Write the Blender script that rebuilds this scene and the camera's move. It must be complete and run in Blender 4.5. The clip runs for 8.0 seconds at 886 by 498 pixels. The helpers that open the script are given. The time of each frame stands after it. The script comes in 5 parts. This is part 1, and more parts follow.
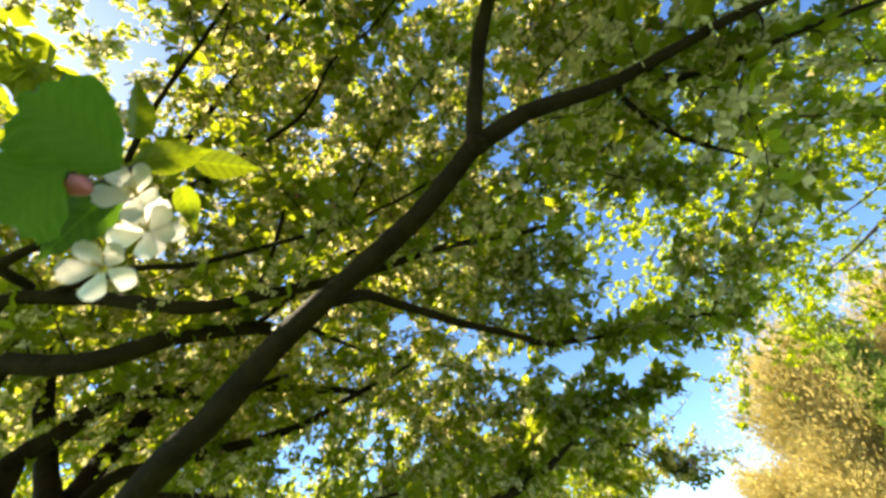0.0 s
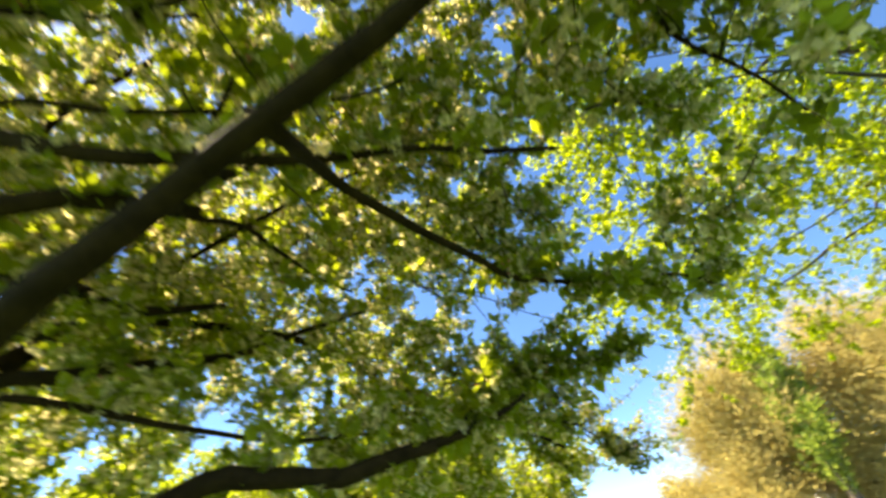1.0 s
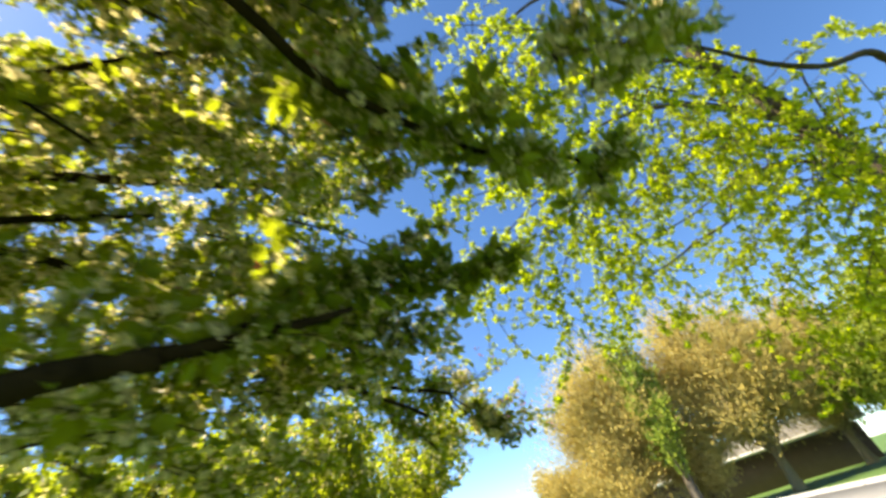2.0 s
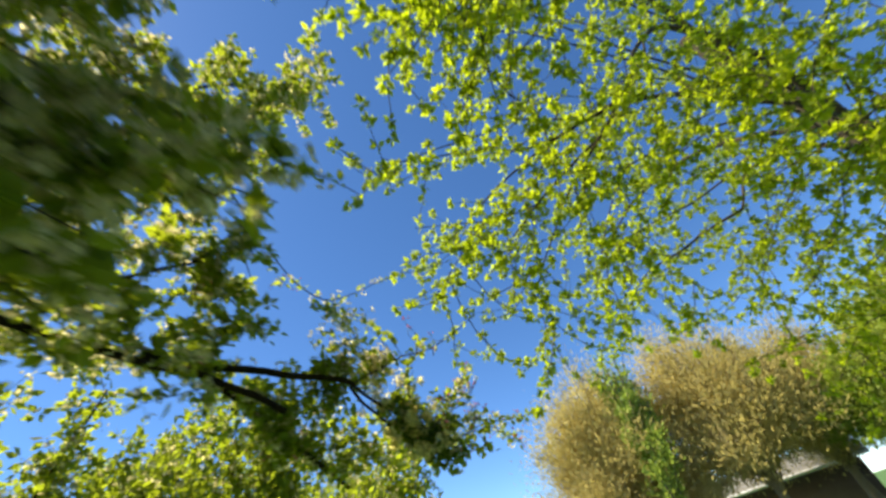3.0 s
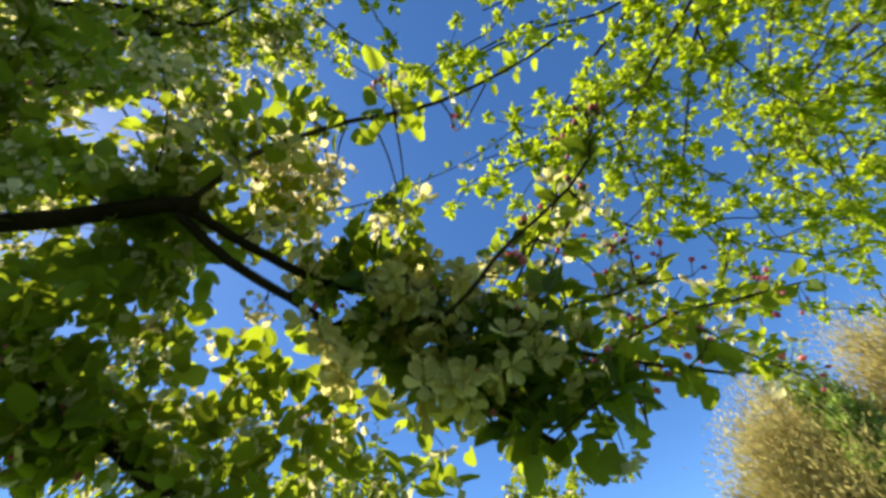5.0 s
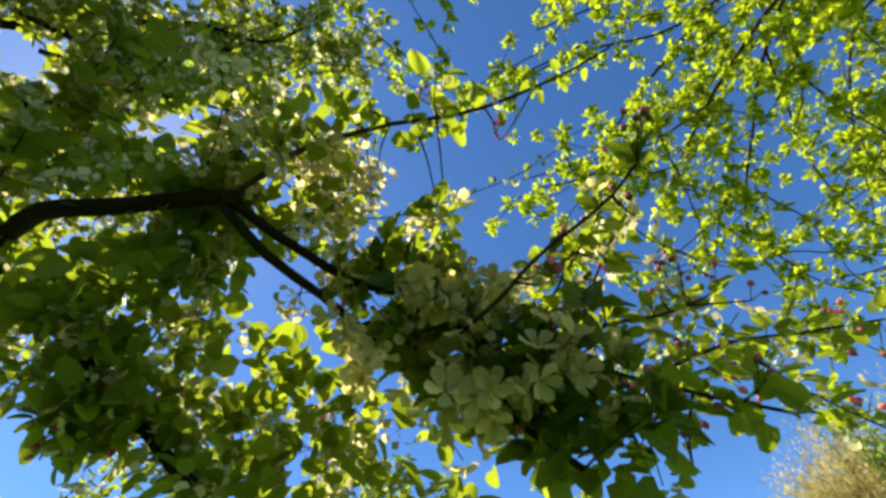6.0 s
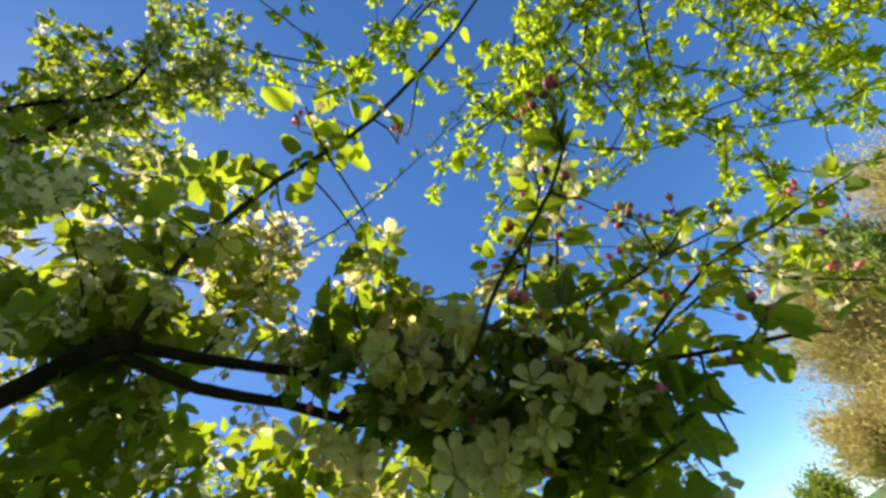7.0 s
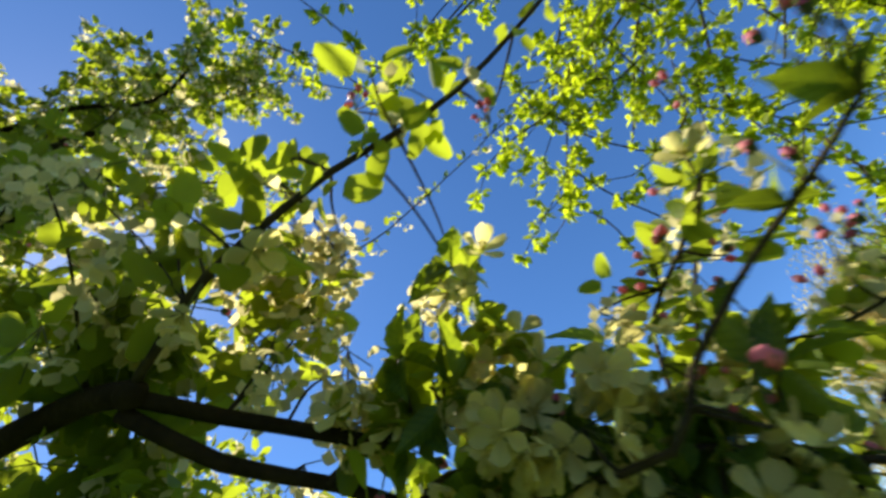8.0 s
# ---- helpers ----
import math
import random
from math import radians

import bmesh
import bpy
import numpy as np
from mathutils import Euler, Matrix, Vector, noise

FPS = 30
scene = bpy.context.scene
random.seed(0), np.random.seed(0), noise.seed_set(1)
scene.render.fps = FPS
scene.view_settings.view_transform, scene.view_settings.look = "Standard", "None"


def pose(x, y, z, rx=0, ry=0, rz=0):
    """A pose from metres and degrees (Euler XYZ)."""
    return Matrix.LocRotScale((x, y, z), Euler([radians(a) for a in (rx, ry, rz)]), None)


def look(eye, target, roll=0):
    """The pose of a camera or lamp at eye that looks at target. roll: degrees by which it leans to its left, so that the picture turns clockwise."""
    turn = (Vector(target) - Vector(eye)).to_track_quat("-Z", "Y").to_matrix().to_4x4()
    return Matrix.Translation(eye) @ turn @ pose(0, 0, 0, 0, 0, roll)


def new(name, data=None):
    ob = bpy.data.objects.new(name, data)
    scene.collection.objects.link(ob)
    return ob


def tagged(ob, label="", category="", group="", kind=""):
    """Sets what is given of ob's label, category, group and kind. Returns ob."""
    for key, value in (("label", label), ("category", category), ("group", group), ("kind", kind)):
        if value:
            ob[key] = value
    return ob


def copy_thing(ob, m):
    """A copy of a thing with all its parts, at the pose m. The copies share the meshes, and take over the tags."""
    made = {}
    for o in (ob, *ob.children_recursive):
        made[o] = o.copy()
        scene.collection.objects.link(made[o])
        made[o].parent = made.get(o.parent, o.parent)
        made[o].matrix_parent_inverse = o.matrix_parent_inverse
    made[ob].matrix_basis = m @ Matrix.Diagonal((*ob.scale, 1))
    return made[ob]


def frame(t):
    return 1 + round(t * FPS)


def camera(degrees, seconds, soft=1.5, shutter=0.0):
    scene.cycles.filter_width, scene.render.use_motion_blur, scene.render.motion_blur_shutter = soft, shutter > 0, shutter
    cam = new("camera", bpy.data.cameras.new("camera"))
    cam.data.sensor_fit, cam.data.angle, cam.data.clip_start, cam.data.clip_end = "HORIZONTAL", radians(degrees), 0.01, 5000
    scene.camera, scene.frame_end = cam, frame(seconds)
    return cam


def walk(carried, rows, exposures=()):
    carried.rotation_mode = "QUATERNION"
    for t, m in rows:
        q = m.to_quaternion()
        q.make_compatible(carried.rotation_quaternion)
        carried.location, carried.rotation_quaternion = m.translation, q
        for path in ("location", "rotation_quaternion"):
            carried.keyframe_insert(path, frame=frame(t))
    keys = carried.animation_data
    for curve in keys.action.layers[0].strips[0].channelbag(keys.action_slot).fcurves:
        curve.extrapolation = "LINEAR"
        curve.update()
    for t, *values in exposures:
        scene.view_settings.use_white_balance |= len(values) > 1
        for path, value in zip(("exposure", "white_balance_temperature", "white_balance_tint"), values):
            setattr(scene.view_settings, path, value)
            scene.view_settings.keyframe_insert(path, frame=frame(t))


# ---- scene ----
cam = camera(94.0, 8.0, 2.9, 0.5)
PATH = [
    (0, (0.020, 0.001, 1.594), (-0.228, 1.465, 2.934), -15.93),
    (0.5, (0.004, 0.017, 1.560), (-0.286, 1.499, 2.871), -13.14),
    (1, (-0.054, 0.225, 1.522), (-0.171, 1.755, 2.804), -12.29),
    (1.5, (-0.068, 0.509, 1.480), (0.088, 2.055, 2.739), -12.82),
    (2, (0.073, 0.801, 1.485), (0.399, 2.370, 2.681), -17.79),
    (2.2, (0.129, 0.926, 1.496), (0.507, 2.487, 2.688), -19.50),
    (3.3, (0.512, 1.975, 1.633), (0.874, 3.431, 2.955), -17.74),
    (3.5, (0.535, 2.151, 1.679), (0.862, 3.592, 3.027), -18.27),
    (4, (0.541, 2.518, 1.747), (0.692, 3.881, 3.203), -20.38),
    (4.5, (0.586, 2.712, 1.802), (0.617, 4.012, 3.322), -23.34),
    (5, (0.563, 2.830, 1.788), (0.507, 4.103, 3.330), -19.80),
    (5.2, (0.567, 2.843, 1.777), (0.474, 4.081, 3.344), -14.58),
    (6.3, (0.566, 2.850, 1.805), (0.321, 3.978, 3.438), -11.15),
    (6.5, (0.579, 2.846, 1.834), (0.394, 4.105, 3.377), -26.73),
    (7, (0.610, 2.842, 1.867), (0.471, 4.191, 3.337), -36.01),
    (7.5, (0.601, 2.853, 1.921), (0.470, 4.157, 3.432), -37.06),
    (8, (0.559, 2.883, 1.977), (0.346, 4.140, 3.518), -32.76),
]
EXPOSURES = [(0, 1.98, 8400, 8), (1.0, 1.95, 8600, 7), (2.2, 1.52, 8200, 5), (3.4, 1.0, 7050, 3), (8, 1.0, 6900, 3)]
walk(cam, [(t, look(e, g, r)) for t, e, g, r in PATH], EXPOSURES)

# ---- sky and sun ----
SUN_AZ, SUN_EL = -81.0, 53.5  # degrees from +y towards +x, and above the horizon
sky_world = bpy.data.worlds.new("sky")
scene.world = sky_world
sky_world.use_nodes = True
sky_nodes = sky_world.node_tree.nodes
sky_tex = sky_nodes.new("ShaderNodeTexSky")
sky_tex.sky_type = "NISHITA"
sky_tex.sun_disc = False
sky_tex.sun_elevation = radians(SUN_EL)
sky_tex.sun_rotation = radians(SUN_AZ)
sky_tex.altitude = 300
sky_tex.air_density = 0.6
sky_tex.dust_density = 0.1
sky_tex.ozone_density = 3.5
sky_hue = sky_nodes.new("ShaderNodeHueSaturation")
sky_hue.inputs["Saturation"].default_value = 1.18
sky_hue.inputs["Hue"].default_value = 0.505
sky_world.node_tree.links.new(sky_tex.outputs[0], sky_hue.inputs["Color"])
sky_world.node_tree.links.new(sky_hue.outputs[0], sky_nodes["Background"].inputs[0])
sky_nodes["Background"].inputs[1].default_value = 0.148
sun_data = bpy.data.lights.new("sun", "SUN")
sun_data.energy = 4.9
sun_data.angle = radians(0.53)
sun_data.color = (1.0, 0.95, 0.86)
sun_lamp = new("sun", sun_data)
sun_dir = Vector((math.sin(radians(SUN_AZ)) * math.cos(radians(SUN_EL)),
                  math.cos(radians(SUN_AZ)) * math.cos(radians(SUN_EL)), math.sin(radians(SUN_EL))))
sun_lamp.matrix_world = look(sun_dir * 50, (0, 0, 0))


# ---- materials ----
def shader(name):
    m = bpy.data.materials.new(name)
    m.use_nodes = True
    return m, m.node_tree.nodes, m.node_tree.links, m.node_tree.nodes["Principled BSDF"]


def ramp(nodes, stops):
    r = nodes.new("ShaderNodeValToRGB")
    while len(r.color_ramp.elements) < len(stops):
        r.color_ramp.elements.new(0.5)
    for el, (pos, col) in zip(r.color_ramp.elements, stops):
        el.position, el.color = pos, (*col, 1)
    return r


def noise_tex(nodes, links, scale, detail=4.0, rough=0.6):
    co = nodes.new("ShaderNodeTexCoord")
    n = nodes.new("ShaderNodeTexNoise")
    n.inputs["Scale"].default_value, n.inputs["Detail"].default_value = scale, detail
    n.inputs["Roughness"].default_value = rough
    links.new(co.outputs["Object"], n.inputs["Vector"])
    return n


def bump(nodes, links, bsdf, height, strength, distance):
    b = nodes.new("ShaderNodeBump")
    b.inputs["Strength"].default_value, b.inputs["Distance"].default_value = strength, distance
    links.new(height, b.inputs["Height"])
    links.new(b.outputs[0], bsdf.inputs["Normal"])


def maths(nodes, links, kind, a, b=None):
    """One step of arithmetic on sockets or numbers."""
    n = nodes.new("ShaderNodeMath")
    n.operation = kind
    for k, v in enumerate((a, b)):
        if v is None:
            continue
        if isinstance(v, (int, float)):
            n.inputs[k].default_value = v
        else:
            links.new(v, n.inputs[k])
    return n.outputs[0]


def vein_lines(nodes, links):
    """The midrib and the slanting side veins of a leaf that runs along its own y."""
    co = nodes.new("ShaderNodeTexCoord")
    sep = nodes.new("ShaderNodeSeparateXYZ")
    links.new(co.outputs["Object"], sep.inputs[0])
    off = maths(nodes, links, "ABSOLUTE", sep.outputs[0])
    slant = maths(nodes, links, "SUBTRACT", sep.outputs[1], maths(nodes, links, "MULTIPLY", off, 0.9))
    side = maths(nodes, links, "POWER", maths(nodes, links, "ABSOLUTE", maths(nodes, links, "SINE", maths(nodes, links, "MULTIPLY", slant, 22.0))), 6.0)
    rib = maths(nodes, links, "LESS_THAN", off, 0.012)
    return maths(nodes, links, "ADD", maths(nodes, links, "MULTIPLY", side, -0.16), maths(nodes, links, "MULTIPLY", rib, 0.3))


def leaf_material(name, dark, light, through_col, share, rough=0.62, single=False, ribbed=False, least=0.24):
    """A thin leaf: its upper face reflects, and part of the light goes through it."""
    m, nodes, links, bsdf = shader(name)
    if single:
        rnd = nodes.new("ShaderNodeObjectInfo").outputs["Random"]
    else:
        rnd = nodes.new("ShaderNodeNewGeometry").outputs["Random Per Island"]
    veins = noise_tex(nodes, links, 60.0, 3.0)
    mix = nodes.new("ShaderNodeMath")
    mix.operation = "MULTIPLY_ADD"
    mix.inputs[1].default_value, mix.inputs[2].default_value = 0.5, 0.0
    links.new(veins.outputs[0], mix.inputs[0])
    if ribbed:
        links.new(vein_lines(nodes, links), mix.inputs[2])
    add = nodes.new("ShaderNodeMath")
    add.operation = "MULTIPLY_ADD"
    add.inputs[1].default_value = 0.75
    links.new(rnd, add.inputs[0])
    links.new(mix.outputs[0], add.inputs[2])
    col = ramp(nodes, [(0.1, dark), (0.95, light)])
    links.new(add.outputs[0], col.inputs[0])
    links.new(col.outputs[0], bsdf.inputs["Base Color"])
    bsdf.inputs["Roughness"].default_value = rough
    bsdf.inputs["Specular IOR Level"].default_value = 0.35
    bump(nodes, links, bsdf, veins.outputs[0], 0.25, 0.002)
    lo = tuple(least * c for c in through_col)
    tcol = ramp(nodes, [(0.1, lo), (0.95, through_col)])
    links.new(add.outputs[0], tcol.inputs[0])
    trans = nodes.new("ShaderNodeBsdfTranslucent")
    links.new(tcol.outputs[0], trans.inputs[0])
    mixer = nodes.new("ShaderNodeMixShader")
    mixer.inputs[0].default_value = share
    links.new(bsdf.outputs[0], mixer.inputs[1])
    links.new(trans.outputs[0], mixer.inputs[2])
    links.new(mixer.outputs[0], nodes["Material Output"].inputs["Surface"])
    return m


def bark_material(name, dark, light, scale=18.0):
    m, nodes, links, bsdf = shader(name)
    big, fine = noise_tex(nodes, links, scale, 6.0, 0.7), noise_tex(nodes, links, scale * 9, 4.0)
    col = ramp(nodes, [(0.3, dark), (0.75, light)])
    links.new(big.outputs[0], col.inputs[0])
    links.new(col.outputs[0], bsdf.inputs["Base Color"])
    bsdf.inputs["Roughness"].default_value = 0.9
    bsdf.inputs["Specular IOR Level"].default_value = 0.1
    bump(nodes, links, bsdf, fine.outputs[0], 0.6, 0.004)
    return m


def rough_material(name, stops, scale, rough=0.9, fine=8.0, lift=0.01):
    m, nodes, links, bsdf = shader(name)
    big, small = noise_tex(nodes, links, scale, 6.0, 0.65), noise_tex(nodes, links, scale * fine, 5.0)
    mixed = nodes.new("ShaderNodeMath")
    mixed.operation = "MULTIPLY_ADD"
    mixed.inputs[1].default_value = 0.5
    links.new(small.outputs[0], mixed.inputs[0])
    half = nodes.new("ShaderNodeMath")
    half.operation = "MULTIPLY"
    half.inputs[1].default_value = 0.5
    links.new(big.outputs[0], half.inputs[0])
    links.new(half.outputs[0], mixed.inputs[2])
    col = ramp(nodes, stops)
    links.new(mixed.outputs[0], col.inputs[0])
    links.new(col.outputs[0], bsdf.inputs["Base Color"])
    bsdf.inputs["Roughness"].default_value = rough
    bump(nodes, links, bsdf, small.outputs[0], 0.5, lift)
    return m


CRAB_DARK, CRAB_LIGHT, CRAB_THROUGH = (0.055, 0.092, 0.011), (0.125, 0.172, 0.022), (0.48, 0.56, 0.032)
crab_leaf = leaf_material("crabapple_leaf", CRAB_DARK, CRAB_LIGHT, CRAB_THROUGH, 0.6, least=0.58)
# darker copy of the leaf: shade on the large leaves put into the colour
shaded_leaf = leaf_material("crabapple_leaf_shaded", (0.01, 0.034, 0.003), (0.022, 0.062, 0.006), (0.16, 0.36, 0.02), 0.35, single=True, ribbed=True)
crab_leaf_one = leaf_material("crabapple_leaf_single", (0.038, 0.075, 0.009), (0.098, 0.142, 0.015), (0.42, 0.53, 0.025), 0.48, 0.5, single=True, ribbed=True)
petal_white = leaf_material("white_petal", (0.84, 0.73, 0.42), (0.88, 0.79, 0.52), (0.94, 0.82, 0.39), 0.7, 0.55)
# white petals; the yellow light filtered by the leaves is put into the colour
petal_one = leaf_material("warm_lit_petal_single", (0.84, 0.7, 0.27), (0.88, 0.76, 0.38), (0.98, 0.85, 0.3), 0.68, 0.55, single=True)
# the petals' own white, for the twig close to the start
petal_start = leaf_material("start_white_petal", (0.86, 0.84, 0.76), (0.9, 0.88, 0.82), (0.97, 0.93, 0.8), 0.6, 0.55, single=True)
bud_pink = leaf_material("pink_bud", (0.66, 0.06, 0.15), (0.86, 0.34, 0.38), (0.9, 0.2, 0.26), 0.4, 0.5)
bud_one = leaf_material("pink_bud_single", (0.66, 0.05, 0.15), (0.86, 0.34, 0.38), (0.9, 0.2, 0.26), 0.4, 0.5, single=True)
stamen_yellow = rough_material("yellow_stamen", [(0.3, (0.55, 0.42, 0.05)), (0.7, (0.75, 0.65, 0.2))], 200.0)
yellow_leaf = leaf_material("spring_leaf", (0.17, 0.21, 0.014), (0.29, 0.33, 0.025), (0.7, 0.82, 0.028), 0.62, least=0.4)
far_green = leaf_material("far_leaf", (0.14, 0.19, 0.025), (0.25, 0.3, 0.035), (0.55, 0.62, 0.06), 0.45)
tan_leaf = leaf_material("budding_twig", (0.48, 0.39, 0.14), (0.56, 0.46, 0.17), (0.72, 0.59, 0.2), 0.6, 0.85, least=0.6)
needle_green = leaf_material("green_bough", (0.2, 0.3, 0.05), (0.26, 0.34, 0.06), (0.5, 0.62, 0.1), 0.45, 0.7)
crab_bark = bark_material("crabapple_bark", (0.012, 0.0075, 0.003), (0.042, 0.027, 0.011))
crab_twig = bark_material("crabapple_twig", (0.03, 0.02, 0.012), (0.085, 0.06, 0.035), 60.0)
green_twig = bark_material("green_twig", (0.10, 0.12, 0.04), (0.2, 0.2, 0.08), 80.0)
hanging_bark = bark_material("hanging_bark", (0.035, 0.028, 0.018), (0.11, 0.085, 0.05))
tan_twig = bark_material("budding_twig_bark", (0.16, 0.12, 0.06), (0.36, 0.28, 0.14))
pale_bark = bark_material("pale_bark", (0.07, 0.055, 0.04), (0.24, 0.2, 0.15))
lawn_green = rough_material("lawn", [(0.3, (0.035, 0.085, 0.012)), (0.7, (0.085, 0.16, 0.025))], 0.6, 0.95, 40.0, 0.03)
asphalt = rough_material("asphalt", [(0.3, (0.16, 0.155, 0.15)), (0.7, (0.24, 0.235, 0.23))], 2.0, 0.9, 60.0, 0.004)
concrete = rough_material("concrete", [(0.3, (0.45, 0.43, 0.4)), (0.7, (0.62, 0.6, 0.56))], 3.0, 0.85, 30.0, 0.003)
brown_brick = rough_material("brown_brick", [(0.3, (0.09, 0.055, 0.04)), (0.7, (0.16, 0.10, 0.075))], 1.5, 0.9, 20.0, 0.006)
roof_shingle = rough_material("roof_shingle", [(0.3, (0.2, 0.18, 0.16)), (0.7, (0.3, 0.28, 0.25))], 1.0, 0.9, 25.0, 0.01)
white_paint = rough_material("white_paint", [(0.3, (0.74, 0.73, 0.71)), (0.7, (0.82, 0.81, 0.8))], 4.0, 0.5, 20.0, 0.001)


# ---- mesh building ----
def part(name, data, material, parent=None, label="", matrix=None):
    """One mesh object, from (verts, faces) or a mesh, under a thing or a part."""
    if isinstance(data, tuple):
        me = bpy.data.meshes.new(name)
        me.from_pydata([tuple(v) for v in data[0]], [], data[1])
        me.update()
        for p in me.polygons:
            p.use_smooth = True
        me.materials.append(material)
    else:
        me = data
    ob = new(name, me)
    ob.parent = parent
    if matrix is not None:
        ob.matrix_basis = matrix
    return tagged(ob, label)


def shared(name, data, material):
    me = bpy.data.meshes.new(name)
    me.from_pydata([tuple(v) for v in data[0]], [], data[1])
    me.update()
    for p in me.polygons:
        p.use_smooth = True
    me.materials.append(material)
    return me


def curve_points(points, step):
    """A smooth line through the points, as an array with about that step."""
    p = np.array(points, float)
    ext = np.vstack([2 * p[0] - p[1], p, 2 * p[-1] - p[-2]])
    out = []
    for i in range(1, len(ext) - 2):
        n = max(2, int(np.linalg.norm(ext[i + 1] - ext[i]) / step))
        u = np.linspace(0, 1, n, endpoint=False)[:, None]
        a, b, c, d = ext[i - 1], ext[i], ext[i + 1], ext[i + 2]
        out.append(0.5 * (2 * b + (c - a) * u + (2 * a - 5 * b + 4 * c - d) * u * u + (3 * b - a - 3 * c + d) * u ** 3))
    return np.vstack(out + [p[-1:]])


def tube(line, r0, r1, sides=7, knots=0.0, rng=None, flare=0.0):
    """A tapered branch along the line, with knots; (verts, faces)."""
    n = len(line)
    t = np.gradient(line, axis=0)
    t /= np.linalg.norm(t, axis=1)[:, None] + 1e-9
    side = np.cross(t[0], (0.3, 0.2, 0.93))
    side /= np.linalg.norm(side) + 1e-9
    verts = []
    for i in range(n):
        side = side - t[i] * side.dot(t[i])
        side /= np.linalg.norm(side) + 1e-9
        other = np.cross(t[i], side)
        u = i / max(1, n - 1)
        r = r0 + (r1 - r0) * u + flare * math.exp(-u * 14)
        for k in range(sides):
            a = 2 * math.pi * k / sides
            w = r * (1 + (knots * rng.uniform(-1, 1) if knots else 0))
            verts.append(line[i] + (side * math.cos(a) + other * math.sin(a)) * w)
    faces = [(i * sides + k, i * sides + (k + 1) % sides, (i + 1) * sides + (k + 1) % sides, (i + 1) * sides + k)
             for i in range(n - 1) for k in range(sides)]
    faces.append(tuple(range(sides - 1, -1, -1)))
    faces.append(tuple(range((n - 1) * sides, n * sides)))
    return verts, faces


def fast_mesh(name, verts, quads, material):
    """A mesh of four-cornered faces from arrays."""
    me = bpy.data.meshes.new(name)
    verts, quads = np.asarray(verts, np.float32), np.asarray(quads, np.int32)
    me.vertices.add(len(verts))
    me.vertices.foreach_set("co", verts.ravel())
    me.loops.add(quads.size)
    me.loops.foreach_set("vertex_index", quads.ravel())
    me.polygons.add(len(quads))
    me.polygons.foreach_set("loop_start", np.arange(0, quads.size, 4, dtype=np.int32))
    me.polygons.foreach_set("use_smooth", np.ones(len(quads), bool))
    me.materials.append(material)
    me.update(calc_edges=True)
    me.validate()
    return me


def strewn(name, shape, mats, places, material, parent, label="", kind="stuff"):
    """One mesh of many alike pieces; mats (n,3,3) hold turn and size."""
    if not len(places):
        return None
    base, quads = np.asarray(shape[0], float), np.asarray([(*f, f[-1])[:4] for f in shape[1]])
    verts = (np.einsum("nij,kj->nki", mats, base) + places[:, None, :]).reshape(-1, 3)
    faces = (quads[None] + (np.arange(len(places)) * len(base))[:, None, None]).reshape(-1, 4)
    ob = new(name, fast_mesh(name, verts, faces, material))
    ob.parent = parent
    return tagged(ob, label, kind=kind)


class Bundle:
    """Many small pieces gathered into one mesh."""

    def __init__(self):
        self.v, self.f, self.n = [], [], 0

    def add(self, verts, faces):
        self.v.append(np.asarray(verts, float))
        self.f.extend(tuple(i + self.n for i in f) for f in faces)
        self.n += len(verts)

    def data(self):
        return (np.vstack(self.v) if self.v else np.zeros((0, 3))), self.f

    def make(self, name, material, parent, label="", kind=""):
        if not self.n:
            return None
        verts, faces = self.data()
        me = bpy.data.meshes.new(name)
        me.from_pydata(verts.tolist(), [], self.f)
        me.materials.append(material)
        me.update()
        me.polygons.foreach_set("use_smooth", np.ones(len(me.polygons), bool))
        ob = new(name, me)
        ob.parent = parent
        return tagged(ob, label, kind=kind)


def leaf_shape(width=0.5, fold=0.3, droop=0.2):
    """A leaf of length 1 along +y, its face up: a midrib, two halves folded along it, the tip bent down."""
    v, f = [], []
    rows = [(0.0, 0.0), (0.16, 0.66), (0.4, 1.0), (0.64, 0.8), (0.84, 0.36), (1.0, 0.0)]
    for i, (y, w) in enumerate(rows):
        z = -droop * y * y
        half = w * width / 2
        if w == 0.0:
            v.append((0, y, z))
        else:
            v.extend([(-half, y, z + fold * half * 1.6), (0, y, z), (half, y + 0.015 * (i % 2), z + fold * half * 1.4)])
    f = [(0, 2, 1), (0, 3, 2)]
    for i in range(3):
        a = 1 + 3 * i
        f += [(a, a + 1, a + 4, a + 3), (a + 1, a + 2, a + 5, a + 4)]
    f += [(10, 11, 13), (11, 12, 13)]
    return v, f


def small_leaf_shape(width=0.6):
    """A plainer oval leaf of two folded halves, for crowns farther away."""
    w = width / 2
    v = [(0, 0, 0), (-w * 0.95, 0.3, 0.08), (-w * 0.7, 0.68, 0.05), (0, 1, -0.12), (w * 0.7, 0.68, 0.05), (w * 0.95, 0.3, 0.08)]
    return v, [(0, 3, 2, 1), (0, 5, 4, 3)]


def tuft_shape():
    """A tuft of bud scales or small leaves as seen from afar: one lozenge along +y."""
    return [(0, 0, 0), (0.3, 0.45, 0.05), (0, 1, 0), (-0.3, 0.45, 0.05)], [(0, 1, 2, 3)]


def small_petal_shape():
    """A plain petal of one face, for blossoms farther away."""
    return [(0, 0, 0), (0.42, 0.6, 0.12), (0, 1.0, 0.2), (-0.42, 0.6, 0.12)], [(0, 1, 2, 3)]


